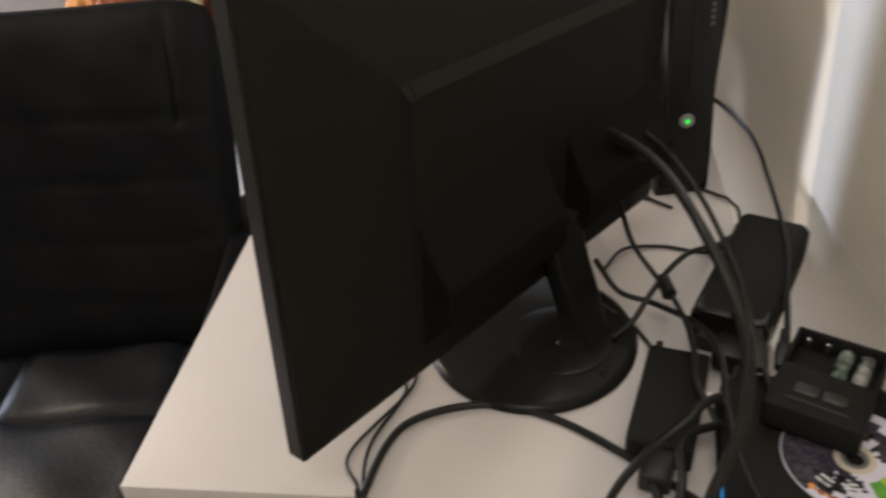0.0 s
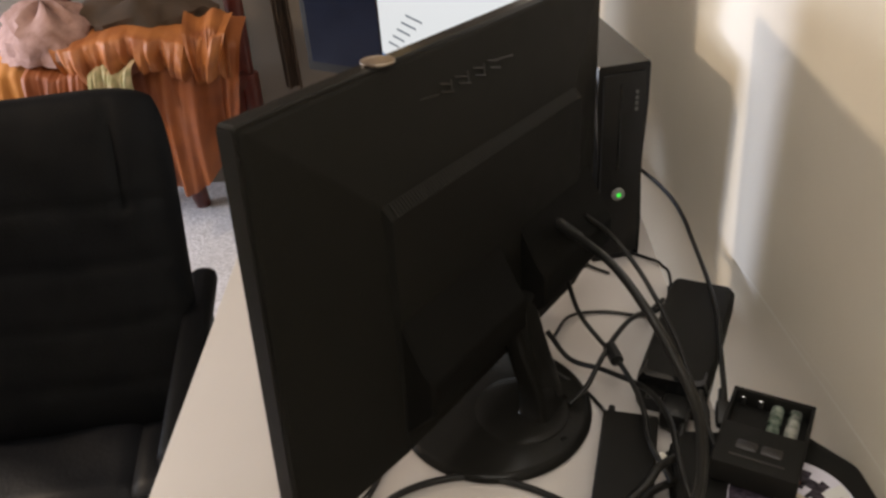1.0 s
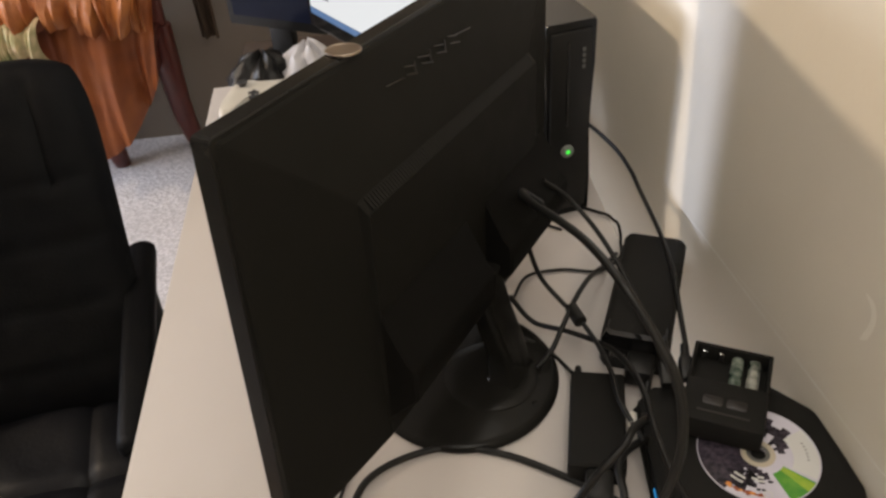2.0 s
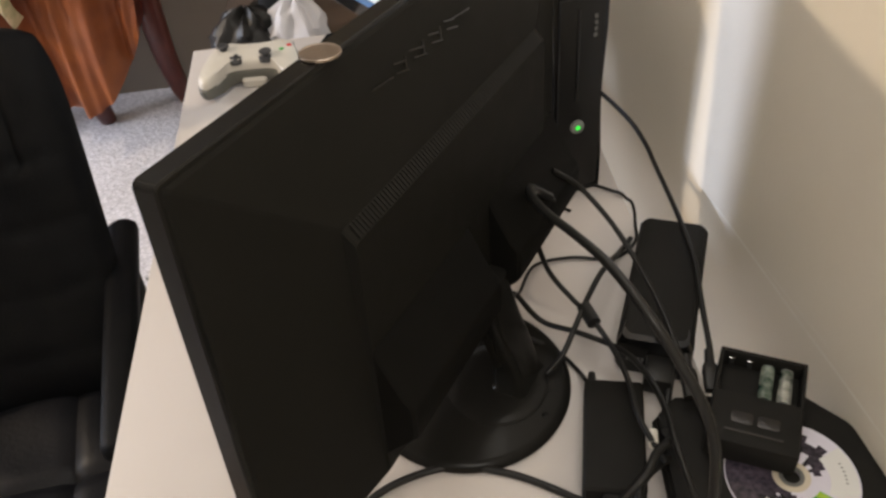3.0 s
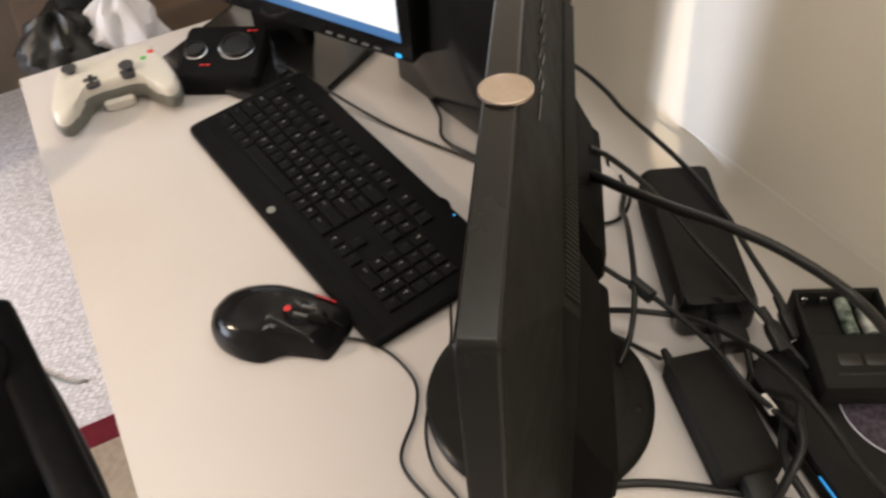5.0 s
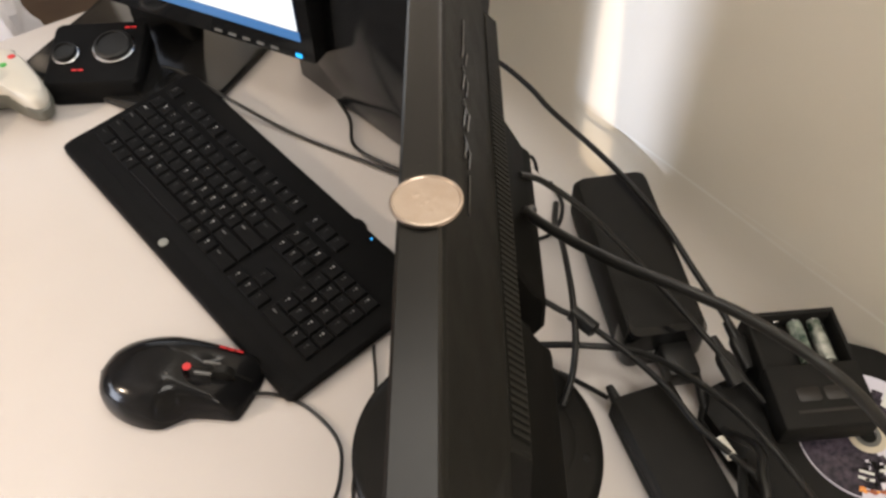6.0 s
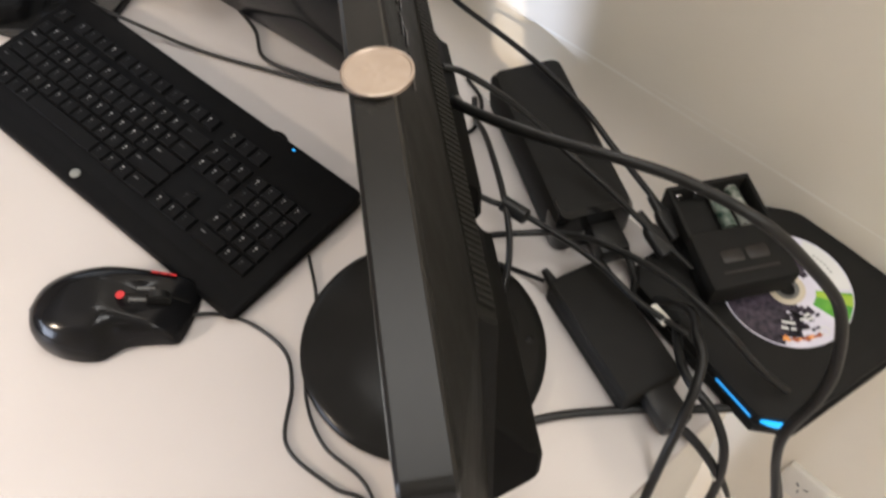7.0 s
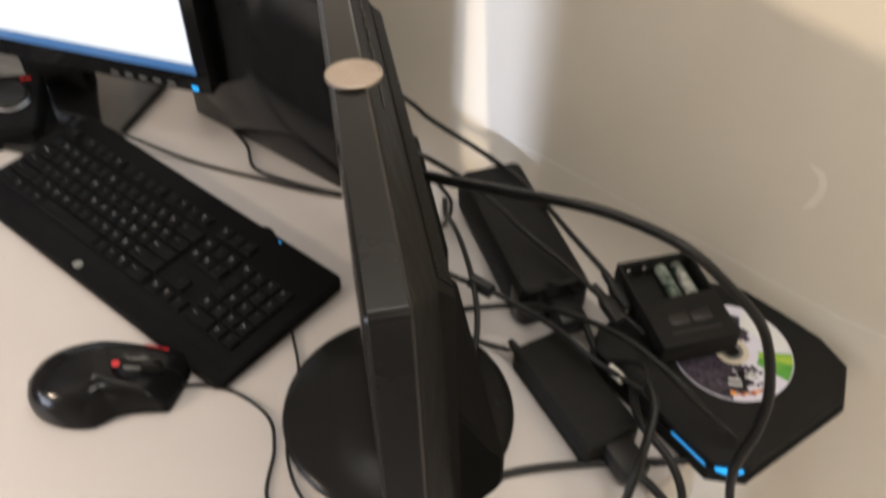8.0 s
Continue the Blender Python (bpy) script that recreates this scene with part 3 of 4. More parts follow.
part("button_split", tube([(0.010, 0.000, 0.0372), (0.030, -0.001, 0.0345), (0.050, -0.003, 0.0288), (0.063, -0.004, 0.018)], 0.0009, 6, 5), M_MATTE, mouse)
part("grip_line", tube([(-0.060, -0.010, 0.018), (-0.035, -0.022, 0.0285), (-0.005, -0.022, 0.031), (0.030, -0.022, 0.025), (0.052, -0.022, 0.014)], 0.0008, 6, 6), M_MATTE, mouse)
part("scroll_wheel", turned([(0.006, -0.004), (0.0095, -0.0032), (0.0095, 0.0032), (0.006, 0.004)], 24), M_RUBBER, mouse, "ribbed black scroll wheel", pose(0.040, -0.002, 0.0265, 90, 0, 0))
part("logo_light", turned([(0.0036, 0), (0.0034, 0.0006), (0.0005, 0.0008)], 18), M_LED_R, mouse, "red glowing mark", pose(0.0125, -0.001, 0.0374))
for k in range(3):
    part("level_light", box(-0.003, 0.003, -0.0015, 0.0015, 0, 0.001), M_LED_R, mouse, "red level light", pose(0.036 + k * 0.0065, 0.0235 - k * 0.0006, 0.0262 - k * 0.0026, -42, 20, -6))
for k in range(2):
    part("side_button", box(-0.007, 0.007, -0.0012, 0.0012, -0.0012, 0.0012, 0.0006), M_GREY, mouse, "thin grey button", pose(0.026 + k * 0.006, -0.006 + k * 0.010, 0.0352 - k * 0.0012, 0, 10, -4))

# ---------------------------------------------------------------- game controller
pad = thing("game_controller", pose(0.122, 0.921, H, 0, 0, -4) @ Matrix.Scale(1.06, 4), "white wireless game controller with grey trim on the desk corner", "game controller")
OUT = [(0.0, 0.046), (0.022, 0.047), (0.040, 0.052), (0.058, 0.047), (0.068, 0.030), (0.075, 0.002), (0.080, -0.030), (0.076, -0.050), (0.064, -0.055), (0.052, -0.042),
       (0.040, -0.018), (0.026, -0.010), (0.0, -0.009)]
OUT = OUT + [(-x, y) for x, y in OUT[-2:0:-1]]
OUT = [tuple(p)[:2] for p in smooth_path([(*p, 0) for p in OUT + OUT[:1]], 3)[:-1]]


def pad_loop(f, z, lift):
    c = Vector((0, 0.012))
    return [(c.x + (x - c.x) * (1 - f * 0.6), c.y + (y - c.y) * (1 - f), z + lift * (y + 0.05)) for x, y in OUT]


def pad_top(x, y):
    return 0.046 + 0.02 * (y + 0.05) - 0.004


part("lower_shell", rings([pad_loop(0.20, 0.006, 0.0), pad_loop(0.0, 0.009, 0.02), pad_loop(-0.05, 0.018, 0.05), pad_loop(-0.04, 0.025, 0.06), pad_loop(0.0, 0.0275, 0.06)]), M_TRIM, pad, "grey lower shell")
part("upper_shell", rings([pad_loop(0.0, 0.0240, 0.05), pad_loop(-0.008, 0.028, 0.06), pad_loop(0.0, 0.034, 0.06), pad_loop(0.07, 0.041, 0.05), pad_loop(0.20, 0.044, 0.04), pad_loop(0.5, 0.0455, 0.03)]), M_PADWHITE, pad, "off-white upper shell")
part("battery_pack", slab(0.040, 0.052, 0.006, 0.0, 0.016, 0.003, 0, 0.010), M_PADWHITE, pad, "off-white battery pack")
for sx, sy in ((-0.046, 0.026), (0.024, 0.000)):
    st = part("thumbstick", turned([(0.013, -0.006), (0.012, 0.0), (0.006, 0.001), (0.006, 0.006), (0.0095, 0.007), (0.0098, 0.009), (0.008, 0.0098), (0.001, 0.0088)], 28), M_STICK, pad, "dark grey thumbstick", pose(sx, sy, pad_top(sx, sy) + 0.003))
dp = turned([(0.013, -0.004), (0.0125, 0.001), (0.010, 0.002), (0.001, 0.001)], 24)
box(-0.009, 0.009, -0.003, 0.003, 0, 0.0045, 0.0006, 1, dp)
box(-0.003, 0.003, -0.009, 0.009, 0, 0.0045, 0.0006, 1, dp)
part("direction_pad", dp, M_STICK, pad, "dark grey direction pad", pose(-0.024, 0.000, pad_top(0, 0) + 0.001))
for (dx, dy), m in zip(((0, -0.011), (0.011, 0), (-0.011, 0), (0, 0.011)), (M_GREEN, M_RED, M_BLUE, M_YELLOW)):
    part("face_button", turned([(0.005, -0.003), (0.005, 0.002), (0.004, 0.0032), (0.0005, 0.0036)], 20), m, pad, "coloured round button", pose(0.047 + dx, 0.026 + dy, pad_top(0, 0.026) + 0.001))
part("guide_button", turned([(0.0085, -0.003), (0.0085, 0.001), (0.007, 0.002), (0.0005, 0.0022)], 24), M_CHROME, pad, "silver guide button", pose(0, 0.028, pad_top(0, 0.028)))
for sx in (-1, 1):
    part("shoulder_button", box(-0.017, 0.017, -0.006, 0.006, -0.006, 0.006, 0.003), M_MIDGREY, pad, "grey shoulder button", pose(sx * 0.046, 0.048, 0.034, 20, 0, -sx * 12))

# ---------------------------------------------------------------- control pod with two dials
pod = thing("audio_control_pod", pose(0.277, 0.908, H, 0, 0, -30), "black desktop control pod with two silver dials and red lights", "audio controller")
part("body", rings([[(x, y, z + (0.012 if y > 0 else 0) * (z > 0.02)) for x, y, z in round_rect(0.118 - 2 * e, 0.105 - 2 * e, 0.010, z)] for e, z in ((0.002, 0.0), (0.0, 0.003), (0.0, 0.030), (0.003, 0.034))]), M_KEY, pod, "black sloped body")
for dx, dy, r in ((0.022, 0.006, 0.024), (-0.036, -0.004, 0.015)):
    d = part("dial", turned([(r, 0), (r, 0.008), (r * 0.92, 0.010), (r * 0.8, 0.0105), (r * 0.78, 0.0085), (r * 0.05, 0.0085)], 36), M_BLACK, pod, "black dial with silver rim", pose(dx, dy, 0.039, 6, 0, 0))
    part("rim", turned([(r * 0.99, 0.0), (r * 1.12, 0.0), (r * 1.12, 0.003), (r * 0.99, 0.004)], 36), M_CHROME, d, "silver rim", pose(0, 0, 0))
for k in range(2):
    part("level_light", box(-0.003, 0.003, -0.0012, 0.0012, 0, 0.001), M_LED_R, pod, "red light", pose(-0.022 + k * 0.008, -0.030, 0.0364, 6, 0, 0))
for k in range(2):
    part("level_light", box(-0.003, 0.003, -0.0012, 0.0012, 0, 0.001), M_LED_R, pod, "red light", pose(0.034 + k * 0.008, 0.040, 0.0446, 6, 0, 0))

# ---------------------------------------------------------------- second screen
S0 = Vector((0.479, 0.689, 0.825))
sa = Vector((-0.522, 0.853, 0)).normalized()
sn = Vector((-sa.y, sa.x, 0))
SW, SH = 0.535, 0.34
SM = Matrix(((-sa.x, sn.x, 0, S0.x + sa.x * SW), (-sa.y, sn.y, 0, S0.y + sa.y * SW), (0, 0, 1, H), (0, 0, 0, 1)))
# local x from the far end to the near end, local -y faces the viewer's side
if (Matrix(((-sa.x, sn.x), (-sa.y, sn.y)))).determinant() < 0:
    SM = Matrix(((-sa.x, -sn.x, 0, S0.x + sa.x * SW), (-sa.y, -sn.y, 0, S0.y + sa.y * SW), (0, 0, 1, H), (0, 0, 0, 1)))
screen2 = thing("second_monitor", SM, "black computer monitor switched on, showing a white window", "monitor")
front = -1 if (SM.to_3x3() @ Vector((0, -1, 0))).dot(Vector((-1, -0.6, 0))) > 0 else 1
z0 = S0.z - H


def fbox(x0, x1, d0, d1, za, zb, bevel=0.0):
    return box(x0, x1, min(front * d0, front * d1), max(front * d0, front * d1), za, zb, bevel)


part("housing", fbox(0, SW, -0.035, 0.0, z0 - 0.012, z0 + SH, 0.004), M_GLOSS, screen2, "glossy black bezel and housing")
part("display", fbox(0.014, SW - 0.016, 0.0, 0.0008, z0 + 0.018, z0 + SH - 0.016), M_SCR_NAVY, screen2, "dark desktop picture")
part("open_window", fbox(0.016, SW - 0.018, 0.0008, 0.0014, z0 + 0.032, z0 + SH - 0.018), M_SCREEN, screen2, "bright white program window")
part("task_bar", fbox(0.014, SW - 0.016, 0.0008, 0.0014, z0 + 0.018, z0 + 0.031), M_SCR_BAR, screen2, "blue task bar")
for k in range(5):
    part("screen_text", fbox(0.05 + 0.02 * k, 0.09 + 0.025 * k, 0.0014, 0.0018, z0 + 0.060 + 0.018 * k, z0 + 0.064 + 0.018 * k), M_SCR_INK, screen2)
part("power_light", fbox(SW - 0.026, SW - 0.018, 0.0, 0.0016, z0 - 0.006, z0 - 0.001), M_LED_B, screen2, "blue power light")
for k in range(5):
    part("menu_button", fbox(SW - 0.14 + k * 0.02, SW - 0.13 + k * 0.02, 0.0, 0.0016, z0 - 0.004, z0 - 0.001), M_GREY, screen2)
part("stand_neck", fbox(SW / 2 - 0.05, SW / 2 + 0.05, -0.06, -0.034, 0.01, z0 + 0.12, 0.004), M_GLOSS, screen2)
part("stand_foot", slab(0.27, 0.20, 0.012, 0.0, 0.012, 0.003, SW / 2 + 0.005, -front * 0.0), M_GLOSS, screen2, "glossy black square foot")

# ---------------------------------------------------------------- power bricks


def oriented(far_l, far_r, near_l, z):
    """A frame with x along the far edge and y from near to far."""
    fl, fr, nl = Vector((*far_l, 0)), Vector((*far_r, 0)), Vector((*near_l, 0))
    y = (fl - nl).normalized()
    x = Vector((y.y, -y.x, 0))
    o = nl
    return Matrix(((x.x, y.x, 0, o.x), (x.y, y.y, 0, o.y), (0, 0, 1, z), (0, 0, 0, 1))), (fr - fl).dot(x), (fl - nl).length


BM_, bw, bl = oriented((0.630, 0.402), (0.706, 0.366), (0.546, 0.214), H)
bw, bl = 0.080, 0.204
brick = thing("console_power_brick", BM_, "large black console power supply brick near the wall", "power supply")
part("body", rings([[(x, y, z) for x, y, z in round_rect(bw - 2 * e, bl - 2 * e, 0.009, z, 5, bw / 2, bl / 2)] for e, z in ((0.004, 0.0), (0.001, 0.006), (0.0, 0.02), (0.0, 0.044), (0.004, 0.052), (0.009, 0.054))]), M_MATTE, brick, "matte black body")
part("end_cap", rings([[(x, y, z) for x, y, z in round_rect(bw + 0.001 - 2 * e, 0.030, 0.008, z, 5, bw / 2, 0.0145)] for e, z in ((0.004, 0.001), (0.0, 0.008), (0.0, 0.042), (0.006, 0.0535))]), M_GLOSS, brick, "shiny black end cap")
part("plug", box(bw * 0.42, bw * 0.80, -0.034, 0.004, 0.010, 0.034, 0.004), M_RUBBER, brick, "moulded black plug")
for k in range(5):
    part("vent", box(0.012 + k * 0.004, 0.0145 + k * 0.004, -0.0016, 0.002, 0.020, 0.026), M_GREY, brick)

AM, aw, al = oriented((0.505, 0.183), (0.562, 0.158), (0.472, 0.055), H)
aw, al = 0.060, 0.132
adapter = thing("power_adapter", AM, "black rectangular power adapter with cables on the desk", "power supply")
part("body", slab(aw, al, 0.004, 0.0, 0.031, 0.0025, aw / 2, al / 2), M_MATTE, adapter, "matte black body")
part("seam", box(-0.0004, aw + 0.0004, 0.004, al - 0.004, 0.0148, 0.0158), M_BLACK, adapter)
part("strain_relief", turned([(0.0055, 0), (0.005, 0.006), (0.0035, 0.018), (0.002, 0.019)], 14), M_RUBBER, adapter, "cable strain relief", pose(0.008, al - 0.001, 0.018, -90, 0, 0))
part("plug", box(aw * 0.30, aw * 0.78, -0.036, 0.003, 0.006, 0.027, 0.004), M_RUBBER, adapter, "moulded black plug")

# ---------------------------------------------------------------- router with disc and charger on it
RC = (0.650, 0.040)
router = thing("router", pose(RC[0], RC[1], H, 0, 0, -7), "flat black router with a blue light strip at the desk's end", "router")
rw = 0.094
RPTS = [(-rw, -rw + 0.016), (-rw + 0.026, -rw - 0.008), (rw - 0.030, -rw - 0.010), (rw + 0.004, -rw + 0.012), (rw + 0.012, -rw + 0.05), (rw + 0.004, rw - 0.05), (rw - 0.045, rw), (-rw + 0.02, rw), (-rw, rw - 0.02)]


def router_loop(e, z):
    return [(x * (1 - e / rw), y * (1 - e / rw), z) for x, y in RPTS]


part("lower_case", rings([router_loop(0.010, 0.001), router_loop(-0.003, 0.005), router_loop(-0.004, 0.013), router_loop(-0.002, 0.0168)]), M_MATTE, router, "black lower case")
part("upper_case", rings([router_loop(0.0, 0.0172), router_loop(0.0, 0.030), router_loop(0.005, 0.034), router_loop(0.014, 0.0355)]), M_MATTE, router, "matte black upper case")
part("light_strip", rings([[(x, -0.0035 + 2.0 * x * x * 10, z) for x in (-0.016, -0.011, -0.005, 0.0, 0.005, 0.011, 0.016)] + [(x, 0.003, z) for x in (0.016, -0.016)] for z in (0.0170, 0.0225)]), M_LED_B, router, "glowing blue light strip", pose(-rw + 0.0135, -rw + 0.0035, 0, 0, 0, -42.7))
part("light_strip", box(-rw - 0.0016, -rw + 0.003, -rw + 0.020, -rw + 0.062, 0.0185, 0.0212, 0.0008), M_LED_DIM, router, "thin blue light line")

ZD = H + 0.0358
disc = thing("game_disc", pose(0.662, 0.033, ZD, 0, 0, 20), "printed game disc lying on the black router", "disc")


def sector(r0, r1, a0, a1, z0, z1, n=20):
    bm = bmesh.new()
    lo = []
    for z in (z0, z1):
        lo.append([(r1 * math.cos(radians(a0 + (a1 - a0) * i / n)), r1 * math.sin(radians(a0 + (a1 - a0) * i / n)), z) for i in range(n + 1)]
                  + [(r0 * math.cos(radians(a1 - (a1 - a0) * i / n)), r0 * math.sin(radians(a1 - (a1 - a0) * i / n)), z) for i in range(n + 1)])
    return rings(lo, bm=bm)


def annulus(r0, r1, z0, z1, n=64):
    ls = [[(r * math.cos(2 * math.pi * i / n), r * math.sin(2 * math.pi * i / n), z) for i in range(n)] for r, z in ((r0, z0), (r1, z0), (r1, z1), (r0, z1), (r0, z0))]
    return rings(ls, cap=False)


part("plate", annulus(0.0075, 0.060, 0.0, 0.0012), M_DISC, disc, "pale lilac printed plate")
part("hub", annulus(0.0115, 0.0170, 0.0012, 0.0015), M_HUB, disc, "tan hub ring")
part("hub", annulus(0.0075, 0.0115, 0.0012, 0.0014), M_GREY, disc, "clear grey hub ring")
part("print", sector(0.034, 0.0585, -62, 2, 0.0012, 0.0014), M_DISC_W, disc, "white printed band")
part("print", sector(0.026, 0.0590, -101, -66, 0.0012, 0.0014), M_DISC_G, disc, "green printed band")
def blot(a, r, w, d, n, rnd, z=0.0014):
    """An uneven printed patch at angle a and radius r of the disc."""
    low = [(w * rnd.uniform(0.55, 1.2) * math.cos(2 * math.pi * i / n), d * rnd.uniform(0.55, 1.2) * math.sin(2 * math.pi * i / n), z - 0.0002) for i in range(n)]
    return rings([low, [(x, y, z) for x, y, _ in low]]), pose(r * math.cos(radians(a)), r * math.sin(radians(a)), 0, 0, 0, a - 90)


ink = random.Random(12)
part("print", sector(0.0172, 0.0590, 128, 196, 0.0012, 0.00135), M_DISC_D, disc, "dark picture print")
for a0, a1, r0, r1 in ((196, 214, 0.0172, 0.050), (214, 226, 0.0172, 0.043), (226, 238, 0.020, 0.037), (238, 249, 0.024, 0.032), (30, 44, 0.024, 0.050), (44, 58, 0.0172, 0.044), (58, 84, 0.0172, 0.052), (16, 30, 0.030, 0.042), (4, 16, 0.0172, 0.047), (-8, 4, 0.022, 0.040), (-18, -8, 0.0172, 0.033), (-30, -18, 0.020, 0.027)):
    part("print", sector(r0, r1, a0, a1, 0.0012, 0.00135, 8), M_DISC_D, disc, "dark figure print")
for k in range(26):
    bm, m = blot(ink.choice((ink.uniform(196, 250), ink.uniform(196, 250), ink.uniform(14, 80))), ink.uniform(0.022, 0.046), ink.uniform(0.001, 0.0036), ink.uniform(0.0007, 0.0028), ink.randint(7, 11), ink, 0.00145 + 0.00001 * k)
    part("print_chip", bm, ink.choice((M_DISC, M_SHADE_INK, M_SHADE_INK, M_DISC_D, M_SHADE_INK)), disc, m=m)
for k in range(9):
    bm, m = blot(197 + k * 4.2, 0.0525 - 0.0002 * k, ink.uniform(0.002, 0.0045), ink.uniform(0.0012, 0.0034), 10, ink, 0.00172 + 0.00001 * k)
    part("print_chip", bm, M_DISC_O if k % 3 else M_FLAME, disc, "flame coloured print", m)
bm, m = blot(46, 0.031, 0.007, 0.004, 10, ink, 0.0018)
part("print_chip", bm, M_DISC_O, disc, "flame coloured print", m)
part("print_ring", annulus(0.0036, 0.0046, 0.0018, 0.00195, 28), M_DISC_W, disc, "small white printed ring", pose(0.050 * math.cos(radians(238)), 0.050 * math.sin(radians(238)), 0))
for a, r, w in ((196, 0.042, 0.009), (203, 0.042, 0.007), (199, 0.036, 0.012), (222, 0.033, 0.006), (232, 0.030, 0.006), (232, 0.0345, 0.007), (120, 0.043, 0.010), (100, 0.040, 0.006)):
    part("print_bar", box(-w / 2, w / 2, -0.0012, 0.0012, 0.0017, 0.0020), M_DISC_W, disc, "white lettering bar", pose(r * math.cos(radians(a)), r * math.sin(radians(a)), 0, 0, 0, a - 90))
for k in range(6):
    part("print_bar", box(-0.0012, 0.0012, -0.0008, 0.0008, 0.0014, 0.00155), M_MIDGREY, disc, "grey lettering bar", pose(0.0480 * math.cos(radians(-14 - k * 5)), 0.0480 * math.sin(radians(-14 - k * 5)), 0, 0, 0, -14 - k * 5))
part("print_bar", sector(0.026, 0.0590, -80, -68, 0.0014, 0.00152, 6), M_LIME, disc, "yellow-green printed band")

CM, cw, cl = oriented((0.643, 0.172), (0.710, 0.130), (0.588, 0.068), H + 0.040)
cw, cl = 0.083, 0.116
charger = thing("battery_charger", CM, "black battery charger holding two cells, lying on the disc and router", "battery charger")
shell = box(0, cw, 0, cl * 0.52, 0.0, 0.030, 0.004)
part("body", shell, M_MATTE, charger, "matte black body")
part("tray_floor", box(0, cw, cl * 0.50, cl, 0.0, 0.008, 0.002), M_MATTE, charger)
for x0, x1, y0, y1 in ((0, 0.004, cl * 0.50, cl), (cw - 0.004, cw, cl * 0.50, cl), (0, cw, cl - 0.005, cl)):
    part("tray_wall", box(x0, x1, y0, y1, 0.0, 0.028, 0.0015), M_MATTE, charger)
for k in range(4):
    cx = 0.012 + k * 0.0178
    part("contact", box(cx - 0.0027, cx + 0.0027, cl - 0.0085, cl - 0.0055, 0.011, 0.022, 0.0006), M_CHROME, charger, "silver spring contact")
    part("contact", box(cx - 0.0035, cx + 0.0035, cl * 0.52, cl * 0.52 + 0.006, 0.009, 0.015, 0.0008), M_CHROME, charger, "silver spring contact")
    if k >= 2:
        part("battery_cell", turned([(0.003, -0.023), (0.0065, -0.0225), (0.007, -0.021), (0.007, 0.020), (0.003, 0.0205), (0.0027, 0.023)], 20), M_BATT_G if k == 2 else M_BATT_W, charger,
             "green rechargeable cell" if k == 2 else "silver rechargeable cell", pose(cx, cl * 0.745, 0.0155, 90, 0, 0))
for k in range(2):
    part("label_patch", slab(0.020, 0.013, 0.003, 0.030, 0.0306, 0.0002, cw / 2 - 0.012 + k * 0.024, 0.030), M_PATCH, charger, "faded grey patch")
part("label_bar", box(cw / 2 - 0.026, cw / 2 + 0.026, 0.013, 0.0155, 0.030, 0.0305), M_PATCH, charger, "faded grey lettering bar")

# wall socket
sk_y = -0.14
socket = thing("wall_socket", pose(wall_x(sk_y), sk_y, 0.345, 0, 0, 4), "white double wall socket low on the cream wall", "wall socket")
part("plate", box(-0.008, 0.001, -0.06, 0.06, -0.037, 0.037, 0.003), M_WHITE, socket, "white plastic plate")
for sy in (-0.03, 0.03):
    for dy, dz, a in ((-0.006, 0.006, 30), (0.006, 0.006, -30), (0.0, -0.009, 0)):
        part("slot", box(-0.0088, -0.006, -0.001, 0.001, -0.0035, 0.0035), M_GREY, socket, m=pose(0, sy + dy, dz, a, 0, 0))

# ---------------------------------------------------------------- office chair
chair = thing("office_chair", pose(-0.375, 0.535, 0.0, 0, 0, 8.7), "black leather office chair with padded arms beside the desk", "office chair")


def cushion(w, d, thick, fx, nx=26, ny=26, tufts=None):
    """A padded panel: fx(u, v) gives the bulge, tufts the quilting."""
    top, bot = [], []
    bm = bmesh.new()
    grid_t, grid_b = [], []
    for j in range(ny + 1):
        rt, rb = [], []
        for i in range(nx + 1):
            u, v = -1 + 2 * i / nx, -1 + 2 * j / ny
            x, y = u * math.sqrt(1 - 0.16 * v ** 6) * w / 2, v * math.sqrt(1 - 0.16 * u ** 6) * d / 2
            e = max(0.0, 1 - abs(u) ** 5) * max(0.0, 1 - abs(v) ** 5)
            z = thick * e ** 0.5
            if tufts:
                z += tufts(u, v) * e
            rt.append(bm.verts.new((x, y, z + fx(u, v))))
            rb.append(bm.verts.new((x, y, -thick * 0.35 * e ** 0.5 + fx(u, v) - 0.0005)))
        grid_t.append(rt)
        grid_b.append(rb)
    for j in range(ny):
        for i in range(nx):
            bm.faces.new((grid_t[j][i], grid_t[j][i + 1], grid_t[j + 1][i + 1], grid_t[j + 1][i]))
            bm.faces.new((grid_b[j][i], grid_b[j + 1][i], grid_b[j + 1][i + 1], grid_b[j][i + 1]))
    for i in range(nx):
        bm.faces.new((grid_t[0][i], grid_b[0][i], grid_b[0][i + 1], grid_t[0][i + 1]))
        bm.faces.new((grid_t[ny][i], grid_t[ny][i + 1], grid_b[ny][i + 1], grid_b[ny][i]))
    for j in range(ny):
        bm.faces.new((grid_t[j][0], grid_t[j + 1][0], grid_b[j + 1][0], grid_b[j][0]))
        bm.faces.new((grid_t[j][nx], grid_b[j][nx], grid_b[j + 1][nx], grid_t[j + 1][nx]))
    return bm


